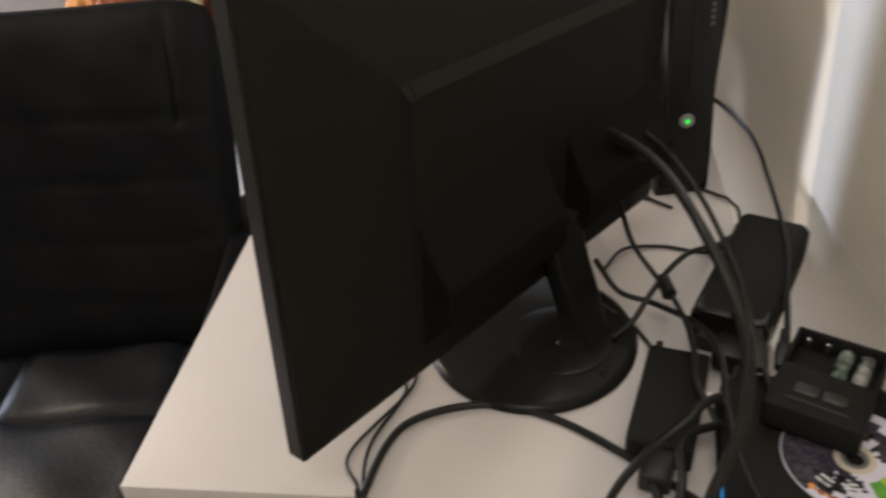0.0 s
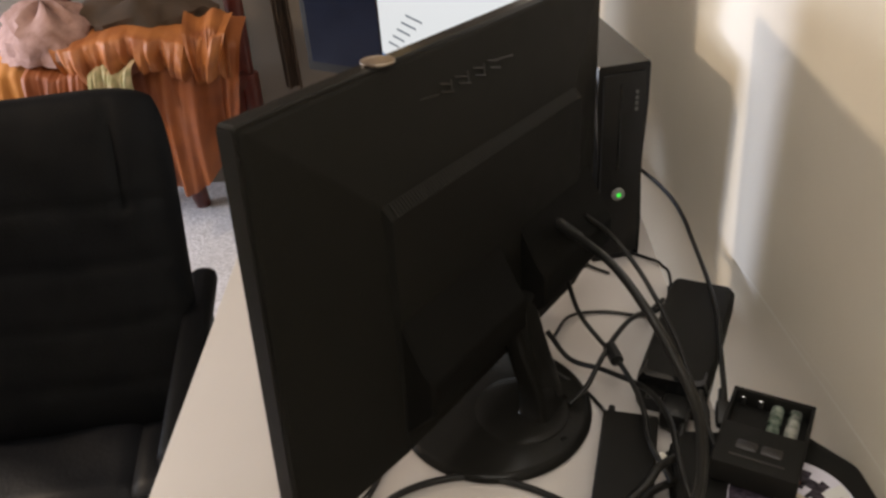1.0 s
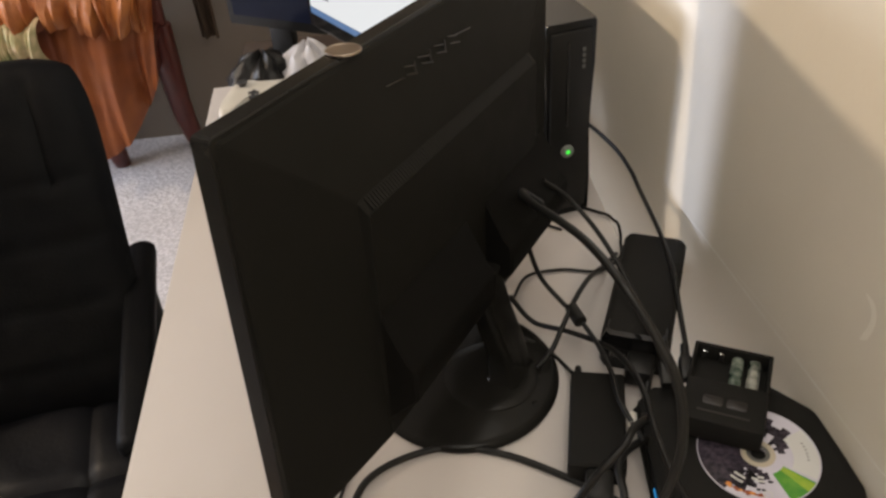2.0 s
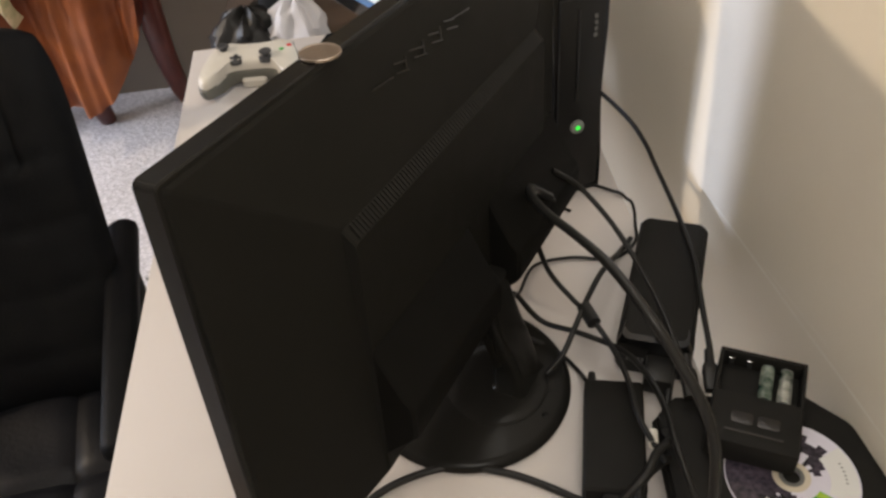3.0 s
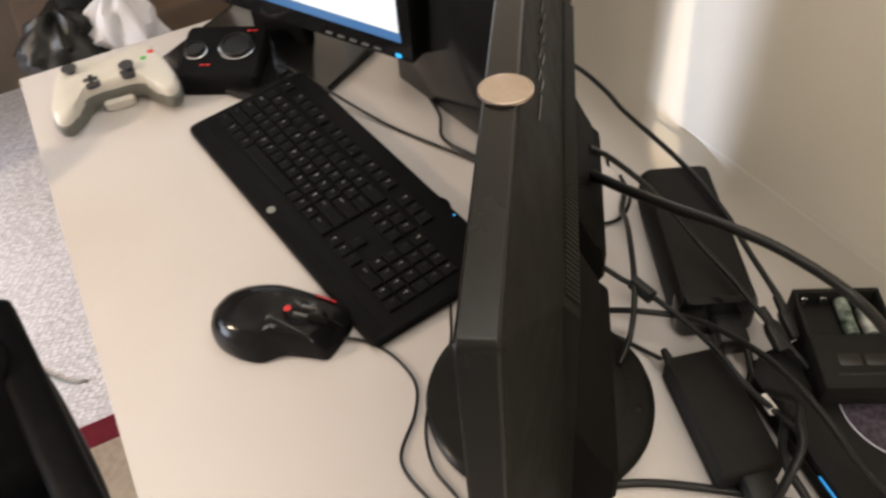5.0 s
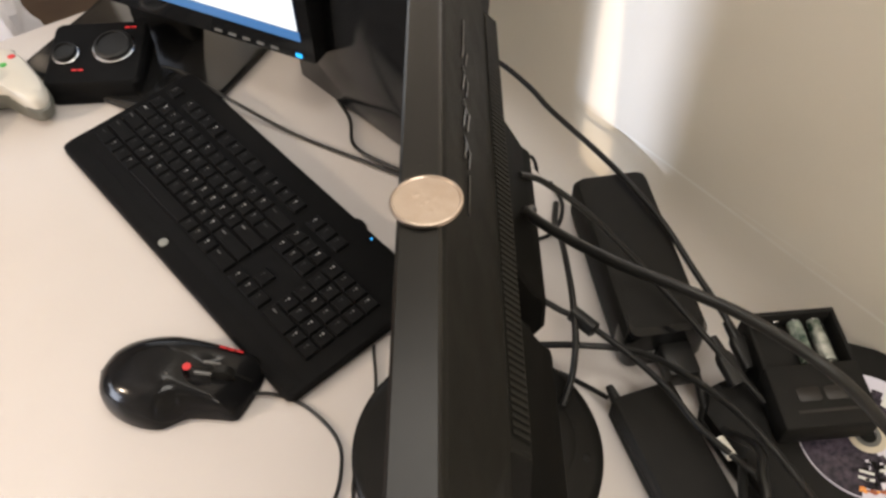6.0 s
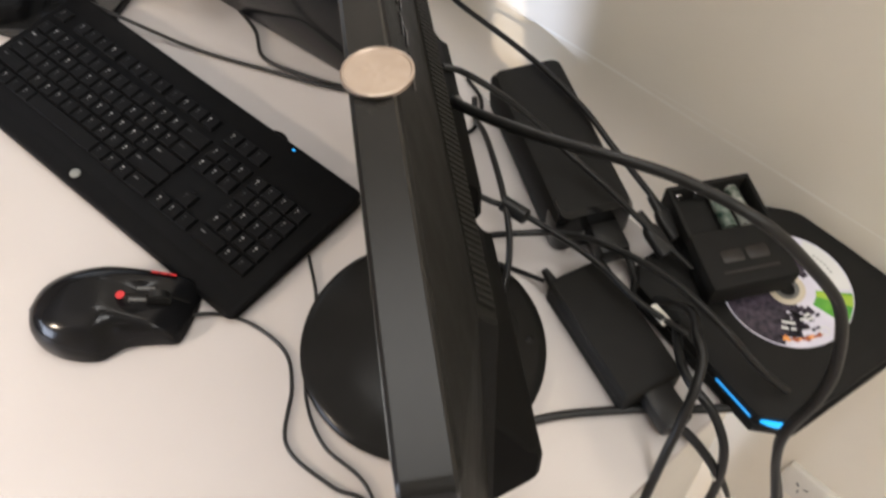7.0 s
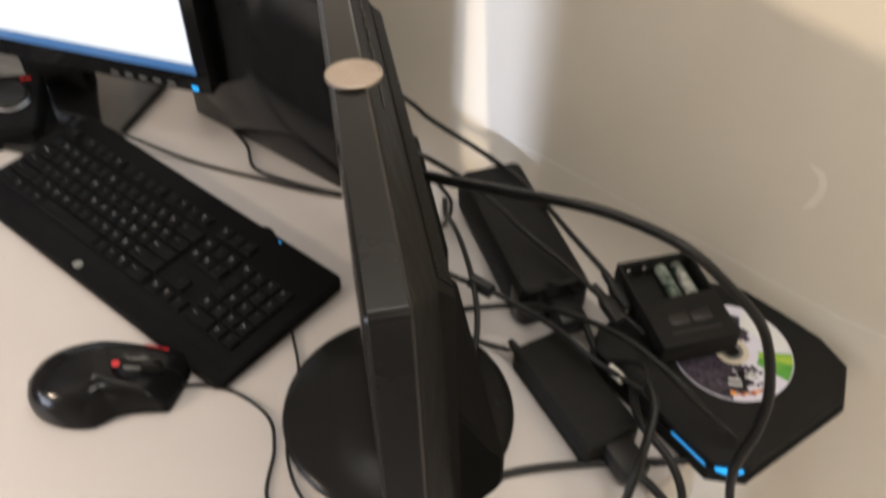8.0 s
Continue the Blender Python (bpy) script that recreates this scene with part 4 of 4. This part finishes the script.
def channels(u, v):
    c = 0.0
    for vc in (-0.66, -0.32, 0.02, 0.36):
        c -= 0.004 * math.exp(-((v - vc + 0.02 * math.sin(3 * u)) / 0.035) ** 2)
    c -= 0.010 * math.exp(-((abs(u) - 0.66) / 0.03) ** 2) * (v > 0.3)
    return c + 0.003 * math.sin(9 * u + 4 * v) * math.sin(7 * v)


def seat_folds(u, v):
    return -0.010 * math.exp(-((abs(u) - 0.55) / 0.04) ** 2) - 0.010 * math.exp(-((v - 0.1) / 0.04) ** 2) + 0.004 * math.sin(8 * u + 3 * v) * math.sin(5 * v + 1)


part("backrest", cushion(0.53, 0.62, 0.055, lambda u, v: 0.03 * u * u, 40, 60, channels), M_LEATHER, chair, "quilted black leather backrest", pose(0, 0.195, 0.635, 62, 0, 0))
part("seat", cushion(0.52, 0.54, 0.06, lambda u, v: 0.012 * u * u - 0.02 * max(0, -v - 0.5), 40, 40, seat_folds), M_SEAT, chair, "glossy black leather seat", pose(0, -0.17, 0.345))
for sx in (-1, 1):
    arm = part("armrest", rings([round_rect(0.052, 0.50, 0.02, z, 5) if e == 0 else round_rect(0.052 - 2 * e, 0.50 - 2 * e, 0.025 - e, z, 5) for e, z in ((0.012, -0.034), (0.004, -0.031), (0.0, -0.024), (0.0, -0.012), (0.003, -0.005), (0.009, -0.001), (0.017, 0.001))]), M_LEATHER, chair,
               "black padded armrest", pose(sx * 0.265, 0.0, 0.572))
    part("arm_post", tube([(sx * 0.265, 0.16, 0.56), (sx * 0.27, 0.10, 0.46), (sx * 0.25, -0.05, 0.36), (sx * 0.15, -0.1, 0.32)], 0.017, 10, 6), M_BLACK, chair)
part("gas_lift", turned([(0.05, 0.07), (0.05, 0.12), (0.028, 0.13), (0.028, 0.32), (0.10, 0.33), (0.10, 0.345)], 20), M_BLACK, chair, m=pose(0, -0.12, 0))
for k in range(5):
    a = 2 * math.pi * k / 5 + 0.3
    lg = part("base_leg", tube([(0.03 * math.cos(a), -0.12 + 0.03 * math.sin(a), 0.10), (0.15 * math.cos(a), -0.12 + 0.15 * math.sin(a), 0.085), (0.28 * math.cos(a), -0.12 + 0.28 * math.sin(a), 0.065)], 0.018, 8, 4), M_BLACK, chair)
    part("caster", turned([(0.012, -0.02), (0.026, -0.018), (0.026, 0.018), (0.012, 0.02)], 16), M_BLACK, lg, m=pose(0.28 * math.cos(a), -0.12 + 0.28 * math.sin(a), 0.042, 90, 0, math.degrees(a)))

# ---------------------------------------------------------------- draped wooden chair and cloth beyond the desk
wchair = thing("wooden_chair", pose(-0.62, 2.14, 0), "dark red-brown wooden chair covered with draped cloth", "chair")
part("seat", slab(0.56, 0.28, 0.03, 0.43, 0.47, 0.006, 0, -0.11), M_WOOD, wchair, "dark wooden seat")
for sx, sy in ((0.27, 0.0), (-0.27, 0.0), (0.04, -0.08), (-0.20, -0.08)):
    part("leg", tube([(sx * 0.98, sy, 0.45), (sx * 1.0, sy - 0.015, 0.32), (sx * 1.02, sy - 0.02, 0.18), (sx * 1.05, sy + 0.0, 0.06), (sx * 1.07, sy + 0.02, 0.001)], lambda t: 0.044 - 0.018 * t, 12, 5), M_WOOD, wchair, "curved sabre leg")
for sx in (0.265, -0.265):
    part("back_post", tube([(sx, 0.0, 0.44), (sx * 1.02, 0.01, 0.7), (sx, 0.05, 0.98)], 0.030, 12, 5), M_WOOD, wchair, "curved back post")
part("apron", box(-0.25, 0.25, -0.24, -0.21, 0.37, 0.43, 0.004), M_WOOD, wchair)
part("side_rail", box(0.235, 0.262, -0.20, 0.0, 0.34, 0.43, 0.004), M_WOOD, wchair)
part("back_rail", box(-0.26, 0.26, 0.03, 0.06, 0.86, 0.96, 0.006), M_WOOD, wchair)


def drape(pts_w, length, cut, amp, waves, seed, thick=0.006):
    """A hanging cloth: local x across, z down from 0; cut(u) gives the length at u."""
    rnd = random.Random(seed)
    ph = [rnd.uniform(0, 6.28) for _ in range(4)]
    nx, nz = 90, 44
    loops = []
    for side in (0, 1):
        g = []
        for j in range(nz + 1):
            row = []
            for i in range(nx + 1):
                u, v = i / nx, j / nz
                ln = length * cut(u)
                y = amp * (0.35 + 0.65 * v) * (math.sin(waves * 6.28 * u + ph[0] + 0.8 * v) + 0.5 * math.sin(2.3 * waves * 6.28 * u + ph[1] - 0.6 * v) + 0.2 * math.sin(5 * waves * u * 6.28 + ph[2] + 3 * v))
                top = 0.10 * max(0.0, 1 - v / 0.16) ** 2
                row.append(Vector((pts_w * (u - 0.5) * (1 - 0.18 * v), y + top + side * thick - 0.03 * math.sin(v * 3.1), -ln * v + 0.012 * math.sin(ph[3] + 9 * u) * (1 - v))))
            g.append(row)
        loops.append(g)
    bm = bmesh.new()
    vs = [[[bm.verts.new(p) for p in r] for r in g] for g in loops]
    for s in (0, 1):
        for j in range(nz):
            for i in range(nx):
                bm.faces.new((vs[s][j][i], vs[s][j][i + 1], vs[s][j + 1][i + 1], vs[s][j + 1][i]))
    for j in range(nz):
        for i in (0, nx):
            bm.faces.new((vs[0][j][i], vs[0][j + 1][i], vs[1][j + 1][i], vs[1][j][i]))
    for i in range(nx):
        for j in (0, nz):
            bm.faces.new((vs[0][j][i], vs[0][j][i + 1], vs[1][j][i + 1], vs[1][j][i]))
    return bm


cloth = part("draped_cloth", drape(0.54, 0.50, lambda u: 1.0 - 0.55 * (max(0.0, abs(u - 0.46) - 0.06) / 0.54) ** 2.0, 0.035, 2.2, 4), M_ORANGE, m=pose(-0.52, 1.78, 0.715, 0, 0, 2))
tagged(cloth, "shiny orange-brown cloth hanging in folds from the wooden chair", "cloth")
cloth2 = part("draped_cloth", drape(0.34, 0.34, lambda u: 1.0 - 0.3 * u, 0.03, 1.8, 9), M_GOLD, m=pose(-0.84, 1.78, 0.66, 0, 0, -4))
tagged(cloth2, "golden brown cloth draped over the wooden chair", "cloth")


def heap(w, d, h, seed, n=44):
    bm = bmesh.new()
    off = Vector((seed * 7.1, seed * 3.3, 0))
    loops = []
    for k in (0.0, 0.12, 0.25, 0.4, 0.55, 0.68, 0.8, 0.88, 0.95, 0.99, 1.0):
        f = math.sqrt(max(0.0, 1 - k ** 2.2)) * 0.95 + 0.05
        lp = []
        for i in range(n):
            a = 2 * math.pi * i / n
            r = 1 + 0.30 * noise.noise(Vector((2 * math.cos(a), 2 * math.sin(a), 2.5 * k)) + off) + 0.16 * noise.noise(Vector((5 * math.cos(a), 5 * math.sin(a), 7 * k)) + off) + 0.04 * abs(math.sin(3.5 * a + 7 * k + seed))
            lp.append((w / 2 * r * f * math.cos(a), d / 2 * r * f * math.sin(a), h * k * (1 + 0.25 * noise.noise(Vector((2 * math.cos(a), 2 * math.sin(a), 9)) + off))))
        loops.append(lp)
    return rings(loops, bm=bm)


for nm, w, d, h, m, x, y, z, sd, lab in (("folded_cloth", 0.30, 0.24, 0.14, M_PINK, -0.80, 1.84, 0.66, 1, "crumpled pale pink cloth on the wooden chair"),
                                         ("folded_cloth", 0.42, 0.30, 0.10, M_DARKCLOTH, -0.56, 1.93, 0.70, 3, "dark brown folded cloth on the wooden chair")):
    tagged(part(nm, heap(w, d, h, sd), m, m=pose(x, y, z)), lab, "cloth")

# gathered ruffles hanging in front of the orange cloth
for w, ln, amp, waves, m, x, y, z, yaw, sd, lab in ((0.50, 0.15, 0.020, 5.0, M_GATHER, -0.52, 1.735, 0.735, 2, 31, "orange-brown gathered ruffle along the draped cloth"),
                                                    (0.12, 0.17, 0.016, 1.8, M_GATHER, -0.335, 1.750, 0.745, 8, 33, "light orange folded cloth edge beside the wooden post"),
                                                    (0.13, 0.13, 0.018, 2.4, M_CREAM, -0.600, 1.705, 0.665, -6, 35, "cream and green ruffled cloth over the orange drape"),
                                                    (0.12, 0.13, 0.018, 2.2, M_CREAM, -0.690, 1.700, 0.575, 6, 36, "cream and green ruffled cloth over the orange drape"),
                                                    (0.20, 0.22, 0.018, 2.6, M_ORANGE, -0.760, 1.715, 0.66, -4, 38, "orange-brown folds of cloth on the wooden chair")):
    tagged(part("ruffled_cloth", drape(w, ln, lambda u: 0.86 + 0.14 * math.sin(9.0 * u), amp, waves, sd, 0.004), m, m=pose(x, y, z, 0, 0, yaw)), lab, "cloth")

# low cabinet behind the desk with a dark panel, a black bag and paper on it
cab = thing("low_cabinet", pose(0.17, 1.37, 0.0), "low dark brown cabinet behind the white desk", "cabinet")
part("body", box(-0.16, 0.30, -0.16, 0.16, 0.03, 0.60, 0.004), M_DARKCLOTH, cab, "dark brown body")
part("top", box(-0.17, 0.31, -0.17, 0.17, 0.601, 0.62, 0.004), M_DARKCLOTH, cab, "dark brown top")
for lx, ly in ((-0.14, -0.14), (0.28, -0.14), (-0.14, 0.14), (0.28, 0.14)):
    part("foot", box(lx - 0.015, lx + 0.015, ly - 0.015, ly + 0.015, 0.0, 0.03, 0.003), M_WOOD, cab)
panel = thing("dark_display", pose(0.115, 1.40, 0.62, 0, 0, -29), "switched-off black display with a dark blue glass front", "monitor")
part("frame", box(-0.13, 0.13, -0.02, 0.02, 0.09, 0.46, 0.006), M_BLACK, panel, "black frame")
part("glass", box(-0.112, 0.112, -0.0215, -0.0195, 0.115, 0.44), M_NAVY, panel, "dark glass")
part("neck", box(-0.03, 0.03, -0.012, 0.012, 0.008, 0.12, 0.003), M_BLACK, panel)
part("foot", slab(0.16, 0.12, 0.02, 0.0, 0.010, 0.003), M_BLACK, panel)
bag = part("black_bag", heap(0.16, 0.14, 0.085, 11, 60), M_RUBBER, m=pose(0.075, 1.27, 0.62))
tagged(bag, "crumpled black plastic bag on the low cabinet", "bag")
paper = part("crumpled_paper", heap(0.13, 0.12, 0.10, 8, 60), M_PAPER, m=pose(0.175, 1.262, 0.62))
tagged(paper, "crumpled white paper bag on the low cabinet", "paper")

# ---------------------------------------------------------------- cables
Z = H + 0.004
ARCH = [(0.492, 0.300, 0.925), (0.467, 0.274, 0.961), (0.458, 0.227, 0.990), (0.460, 0.174, 1.014), (0.474, 0.127, 1.027), (0.490, 0.088, 1.029), (0.505, 0.041, 1.024), (0.524, 0.009, 0.996), (0.540, -0.022, 0.960), (0.542, -0.043, 0.909),
        (0.534, -0.051, 0.868), (0.523, -0.054, 0.798), (0.521, -0.091, 0.697), (0.500, -0.120, 0.584), (0.49, -0.14, 0.30), (0.50, -0.15, 0.006)]
cable(ARCH,
      0.0040, "thick black video cable arching from the monitor past the router", "video_cable")
cable([(x + 0.004, y + 0.003, z - 0.009 + 0.0005 * k) if k < 12 else (x + 0.008, y, z) for k, (x, y, z) in enumerate(ARCH)],
      0.0030, "black cable running beside the thick video cable", "signal_cable")
cable([(0.500, 0.330, 0.935), (0.530, 0.335, 0.905), (0.556, 0.310, 0.878), (0.576, 0.280, 0.850), (0.592, 0.245, 0.822), (0.596, 0.205, 0.814), (0.600, 0.150, 0.800), (0.605, 0.10, 0.788)],
      0.0030, "black cable running from the monitor to the battery charger", "video_cable")
cable([(0.600, 0.78, 0.790), (0.640, 0.68, 0.800), (0.664, 0.59, 0.803), (0.673, 0.535, 0.797), (0.675, 0.497, 0.790), (0.667, 0.410, 0.803), (0.662, 0.351, 0.808), (0.656, 0.290, 0.806), (0.645, 0.234, 0.800), (0.634, 0.177, 0.795), (0.628, 0.150, 0.790)], 0.0032, "black cable running beside the wall over the power brick", "usb_cable")
cable([(0.470, 0.310, 0.895), (0.490, 0.302, 0.82), (0.513, 0.278, 0.792), (0.526, 0.252, 0.790), (0.540, 0.204, 0.786), (0.543, 0.156, 0.790), (0.540, 0.110, 0.792), (0.552, 0.060, 0.785)], 0.0030, "black cable with a ferrite bead", "signal_cable")
part_f = part("ferrite_bead", turned([(0.004, -0.015), (0.008, -0.013), (0.008, 0.013), (0.004, 0.015)], 16), M_RUBBER, m=look((0.526, 0.252, 0.790), (0.531, 0.228, 0.789)))
tagged(part_f, "black ferrite bead on a cable", "ferrite bead")
cable([(0.452, 0.288, 0.80), (0.478, 0.272, 0.768), (0.512, 0.240, 0.777), (0.548, 0.204, 0.783), (0.557, 0.155, 0.805), (0.557, 0.097, 0.826), (0.552, 0.040, 0.832), (0.560, 0.0, 0.808), (0.575, -0.03, 0.785)], 0.0032, "black cable from the monitor to the router", "power_cable")
cable([(0.622, 0.412, Z), (0.601, 0.387, Z + 0.004), (0.582, 0.355, 0.768), (0.556, 0.315, 0.788), (0.529, 0.272, 0.795), (0.507, 0.239, 0.786), (0.490, 0.220, 0.768), (0.470, 0.206, 0.757)], 0.0032, "black cable lying on the desk", "power_cable")
cable([(0.508, 0.190, H + 0.018), (0.506, 0.215, Z), (0.490, 0.245, Z), (0.455, 0.262, H + 0.02)], 0.0024, "thin black adapter lead", "adapter_lead")
cable([(0.455, 0.320, H + 0.03), (0.466, 0.345, Z), (0.492, 0.386, Z), (0.540, 0.392, Z), (0.590, 0.380, Z), (0.625, 0.404, Z), (0.636, 0.44, Z)], 0.0022, "thin black cable looping over the desk", "thin_cable")
cable([(0.600, 0.530, Z), (0.622, 0.512, Z), (0.637, 0.494, Z), (0.650, 0.48, H - 0.03), (0.655, 0.47, 0.5), (0.66, 0.46, 0.01)], 0.0022, "thin black cable running off the desk's back edge", "thin_cable")
cable([(0.235, -0.012, 0.60), (0.234, -0.012, 0.72), (0.238, 0.004, H + 0.006), (0.262, 0.085, Z), (0.337, 0.116, Z), (0.410, 0.099, Z), (0.483, 0.050, Z), (0.530, 0.010, Z), (0.565, -0.02, H + 0.01)],
      0.0040, "thick black cable looping over the white desk", "power_cable")
cable([(0.240, 0.380, H + 0.006), (0.258, 0.368, 0.7432), (0.277, 0.338, 0.7425), (0.284, 0.295, 0.7425), (0.268, 0.262, 0.7425), (0.234, 0.222, 0.7425), (0.242, 0.168, 0.7425), (0.256, 0.132, 0.7425), (0.232, 0.060, 0.7425), (0.236, 0.0, 0.7428), (0.237, -0.008, 0.70), (0.237, -0.01, 0.3)],
      0.0018, "thin black mouse cable winding over the desk", "mouse_cable")
cable([(0.361, 0.364, H + 0.004), (0.336, 0.318, 0.7425), (0.296, 0.278, 0.7425), (0.270, 0.242, 0.7425), (0.258, 0.200, 0.7425), (0.262, 0.140, 0.7427), (0.214, 0.050, 0.7425), (0.230, 0.008, 0.7428), (0.232, -0.006, 0.71), (0.233, -0.008, 0.3)],
      0.0017, "thin black keyboard cable passing the stand", "keyboard_cable")
cable([(0.340, 0.860, H + 0.02), (0.361, 0.841, H + 0.012), (0.386, 0.762, H + 0.016), (0.430, 0.672, Z), (0.479, 0.583, Z), (0.500, 0.545, Z), (0.530, 0.50, Z)], 0.0022, "thin black cable on the desk before the console", "thin_cable")
cable([(0.511, 0.760, H + 0.03), (0.505, 0.720, Z), (0.498, 0.660, Z), (0.480, 0.615, Z), (0.497, 0.566, Z), (0.530, 0.508, Z), (0.560, 0.480, Z)], 0.0022, "thin black cable on the desk before the console", "thin_cable")
cable([(0.598, 0.178, H + 0.022), (0.588, 0.158, H + 0.022), (0.572, 0.120, Z + 0.012), (0.556, 0.070, 0.81), (0.535, 0.048, 0.823), (0.519, 0.029, 0.822), (0.488, 0.013, 0.800), (0.461, 0.002, 0.762), (0.442, -0.009, 0.700), (0.435, -0.020, 0.62), (0.44, -0.03, 0.30), (0.45, -0.04, 0.006)],
      0.0042, "thick black mains cable dropping off the desk's end", "mains_cable")
cable([(0.560, 0.075, H + 0.03), (0.530, 0.050, H + 0.045), (0.516, 0.028, 0.790), (0.515, 0.000, 0.780), (0.508, -0.026, 0.757), (0.500, -0.042, 0.700), (0.485, -0.046, 0.64), (0.470, -0.040, 0.57), (0.46, -0.03, 0.30), (0.46, -0.05, 0.006)],
      0.0042, "thick black mains cable dropping off the desk's end", "mains_cable")
cable([(0.487, 0.022, H + 0.017), (0.497, 0.006, H + 0.014), (0.502, -0.028, 0.732), (0.510, -0.056, 0.680), (0.515, -0.066, 0.62), (0.490, -0.060, 0.56), (0.45, -0.05, 0.50), (0.44, -0.05, 0.20), (0.45, -0.06, 0.006)], 0.0042, "thick black mains cable from the adapter", "mains_cable")
for eye, tgt in (((0.601, 0.143, 0.795), (0.594, 0.102, 0.785)), ((0.626, 0.150, 0.790), (0.618, 0.112, 0.782))):
    plug = thing("usb_plug", look(eye, tgt), "black moulded plug on a cable behind the router", "plug")
    part("grip", rings([[(x, y, z) for x, y, _ in round_rect(w, w * 0.66, w * 0.2, 0, 3)] for w, z in ((0.008, 0.014), (0.014, 0.010), (0.0165, 0.004), (0.0165, -0.016), (0.015, -0.019))]), M_RUBBER, plug, "moulded rubber grip")
    part("boot", turned([(0.0052, 0.010), (0.0046, 0.020), (0.0038, 0.028), (0.0010, 0.029)], 14), M_RUBBER, plug, "ribbed cable boot")
lab = part("cable_label", tube([(0.5035, -0.034, 0.722), (0.510, -0.056, 0.680), (0.513, -0.061, 0.660)], 0.0052, 12, 6), M_WHITE)
tagged(lab, "white paper label wrapped round a mains cable", "cable label")
tag = part("cable_label", tube([(0.551, 0.098, 0.782), (0.546, 0.080, 0.787)], 0.0048, 12, 4), M_WHITE)
tagged(tag, "small white label on a black cable", "cable label")

RUBS_AND_LIGHT = (([(0.50, 0.785), (0.42, 0.792), (0.34, 0.796), (0.26, 0.799), (0.19, 0.801), (0.13, 0.804), (0.04, 0.807), (-0.03, 0.810)], 0.0026),
        ([(0.27, 0.806), (0.20, 0.812), (0.14, 0.818)], 0.0011),
        # this curved stroke is reflected light painted on the wall, not wear
        ([(0.060, 0.956), (0.047, 0.951), (0.0415, 0.938), (0.044, 0.919), (0.050, 0.908)], 0.0055),
        ([(-0.01, 0.806), (-0.06, 0.816), (-0.12, 0.822)], 0.0016))
# narrow dark curtain by the slit, rubbed marks and a painted light crescent
curtain = part("curtain", drape(0.07, 1.95, lambda u: 1.0, 0.012, 1.5, 21), M_DARKCLOTH, m=pose(-0.205, 2.17, 2.33))
tagged(curtain, "narrow dark brown curtain hanging on the taupe wall", "curtain")
def wall_stroke(points, half, bm=None):
    """A shallow rubbed or light-painted stroke on the wall along (y, z) points."""
    path = smooth_path([(0, y, z) for y, z in points], 6)
    loops = []
    for i, q in enumerate(path):
        d = (path[min(i + 1, len(path) - 1)] - path[max(i - 1, 0)]).normalized()
        n = Vector((0, -d.z, d.y))
        w = half * min(1.0, 0.25 + 4 * min(i, len(path) - 1 - i) / len(path))
        a, b = q + n * w, q - n * w
        loops.append([(wall_x(p.y) + o, p.y, p.z) for p, o in ((a, 0.0002), (q + n * w * 0.5, -0.0001), (q - n * w * 0.5, -0.0001), (b, 0.0002))])
    return rings(loops)


for pts, half in RUBS_AND_LIGHT:
    structure("scuff_and_light_trim", wall_stroke(pts, half), M_CRESCENT_LIGHT if half > 0.003 else M_SCUFF, "faint rubbed or painted-light mark on the cream wall", "scuff mark")
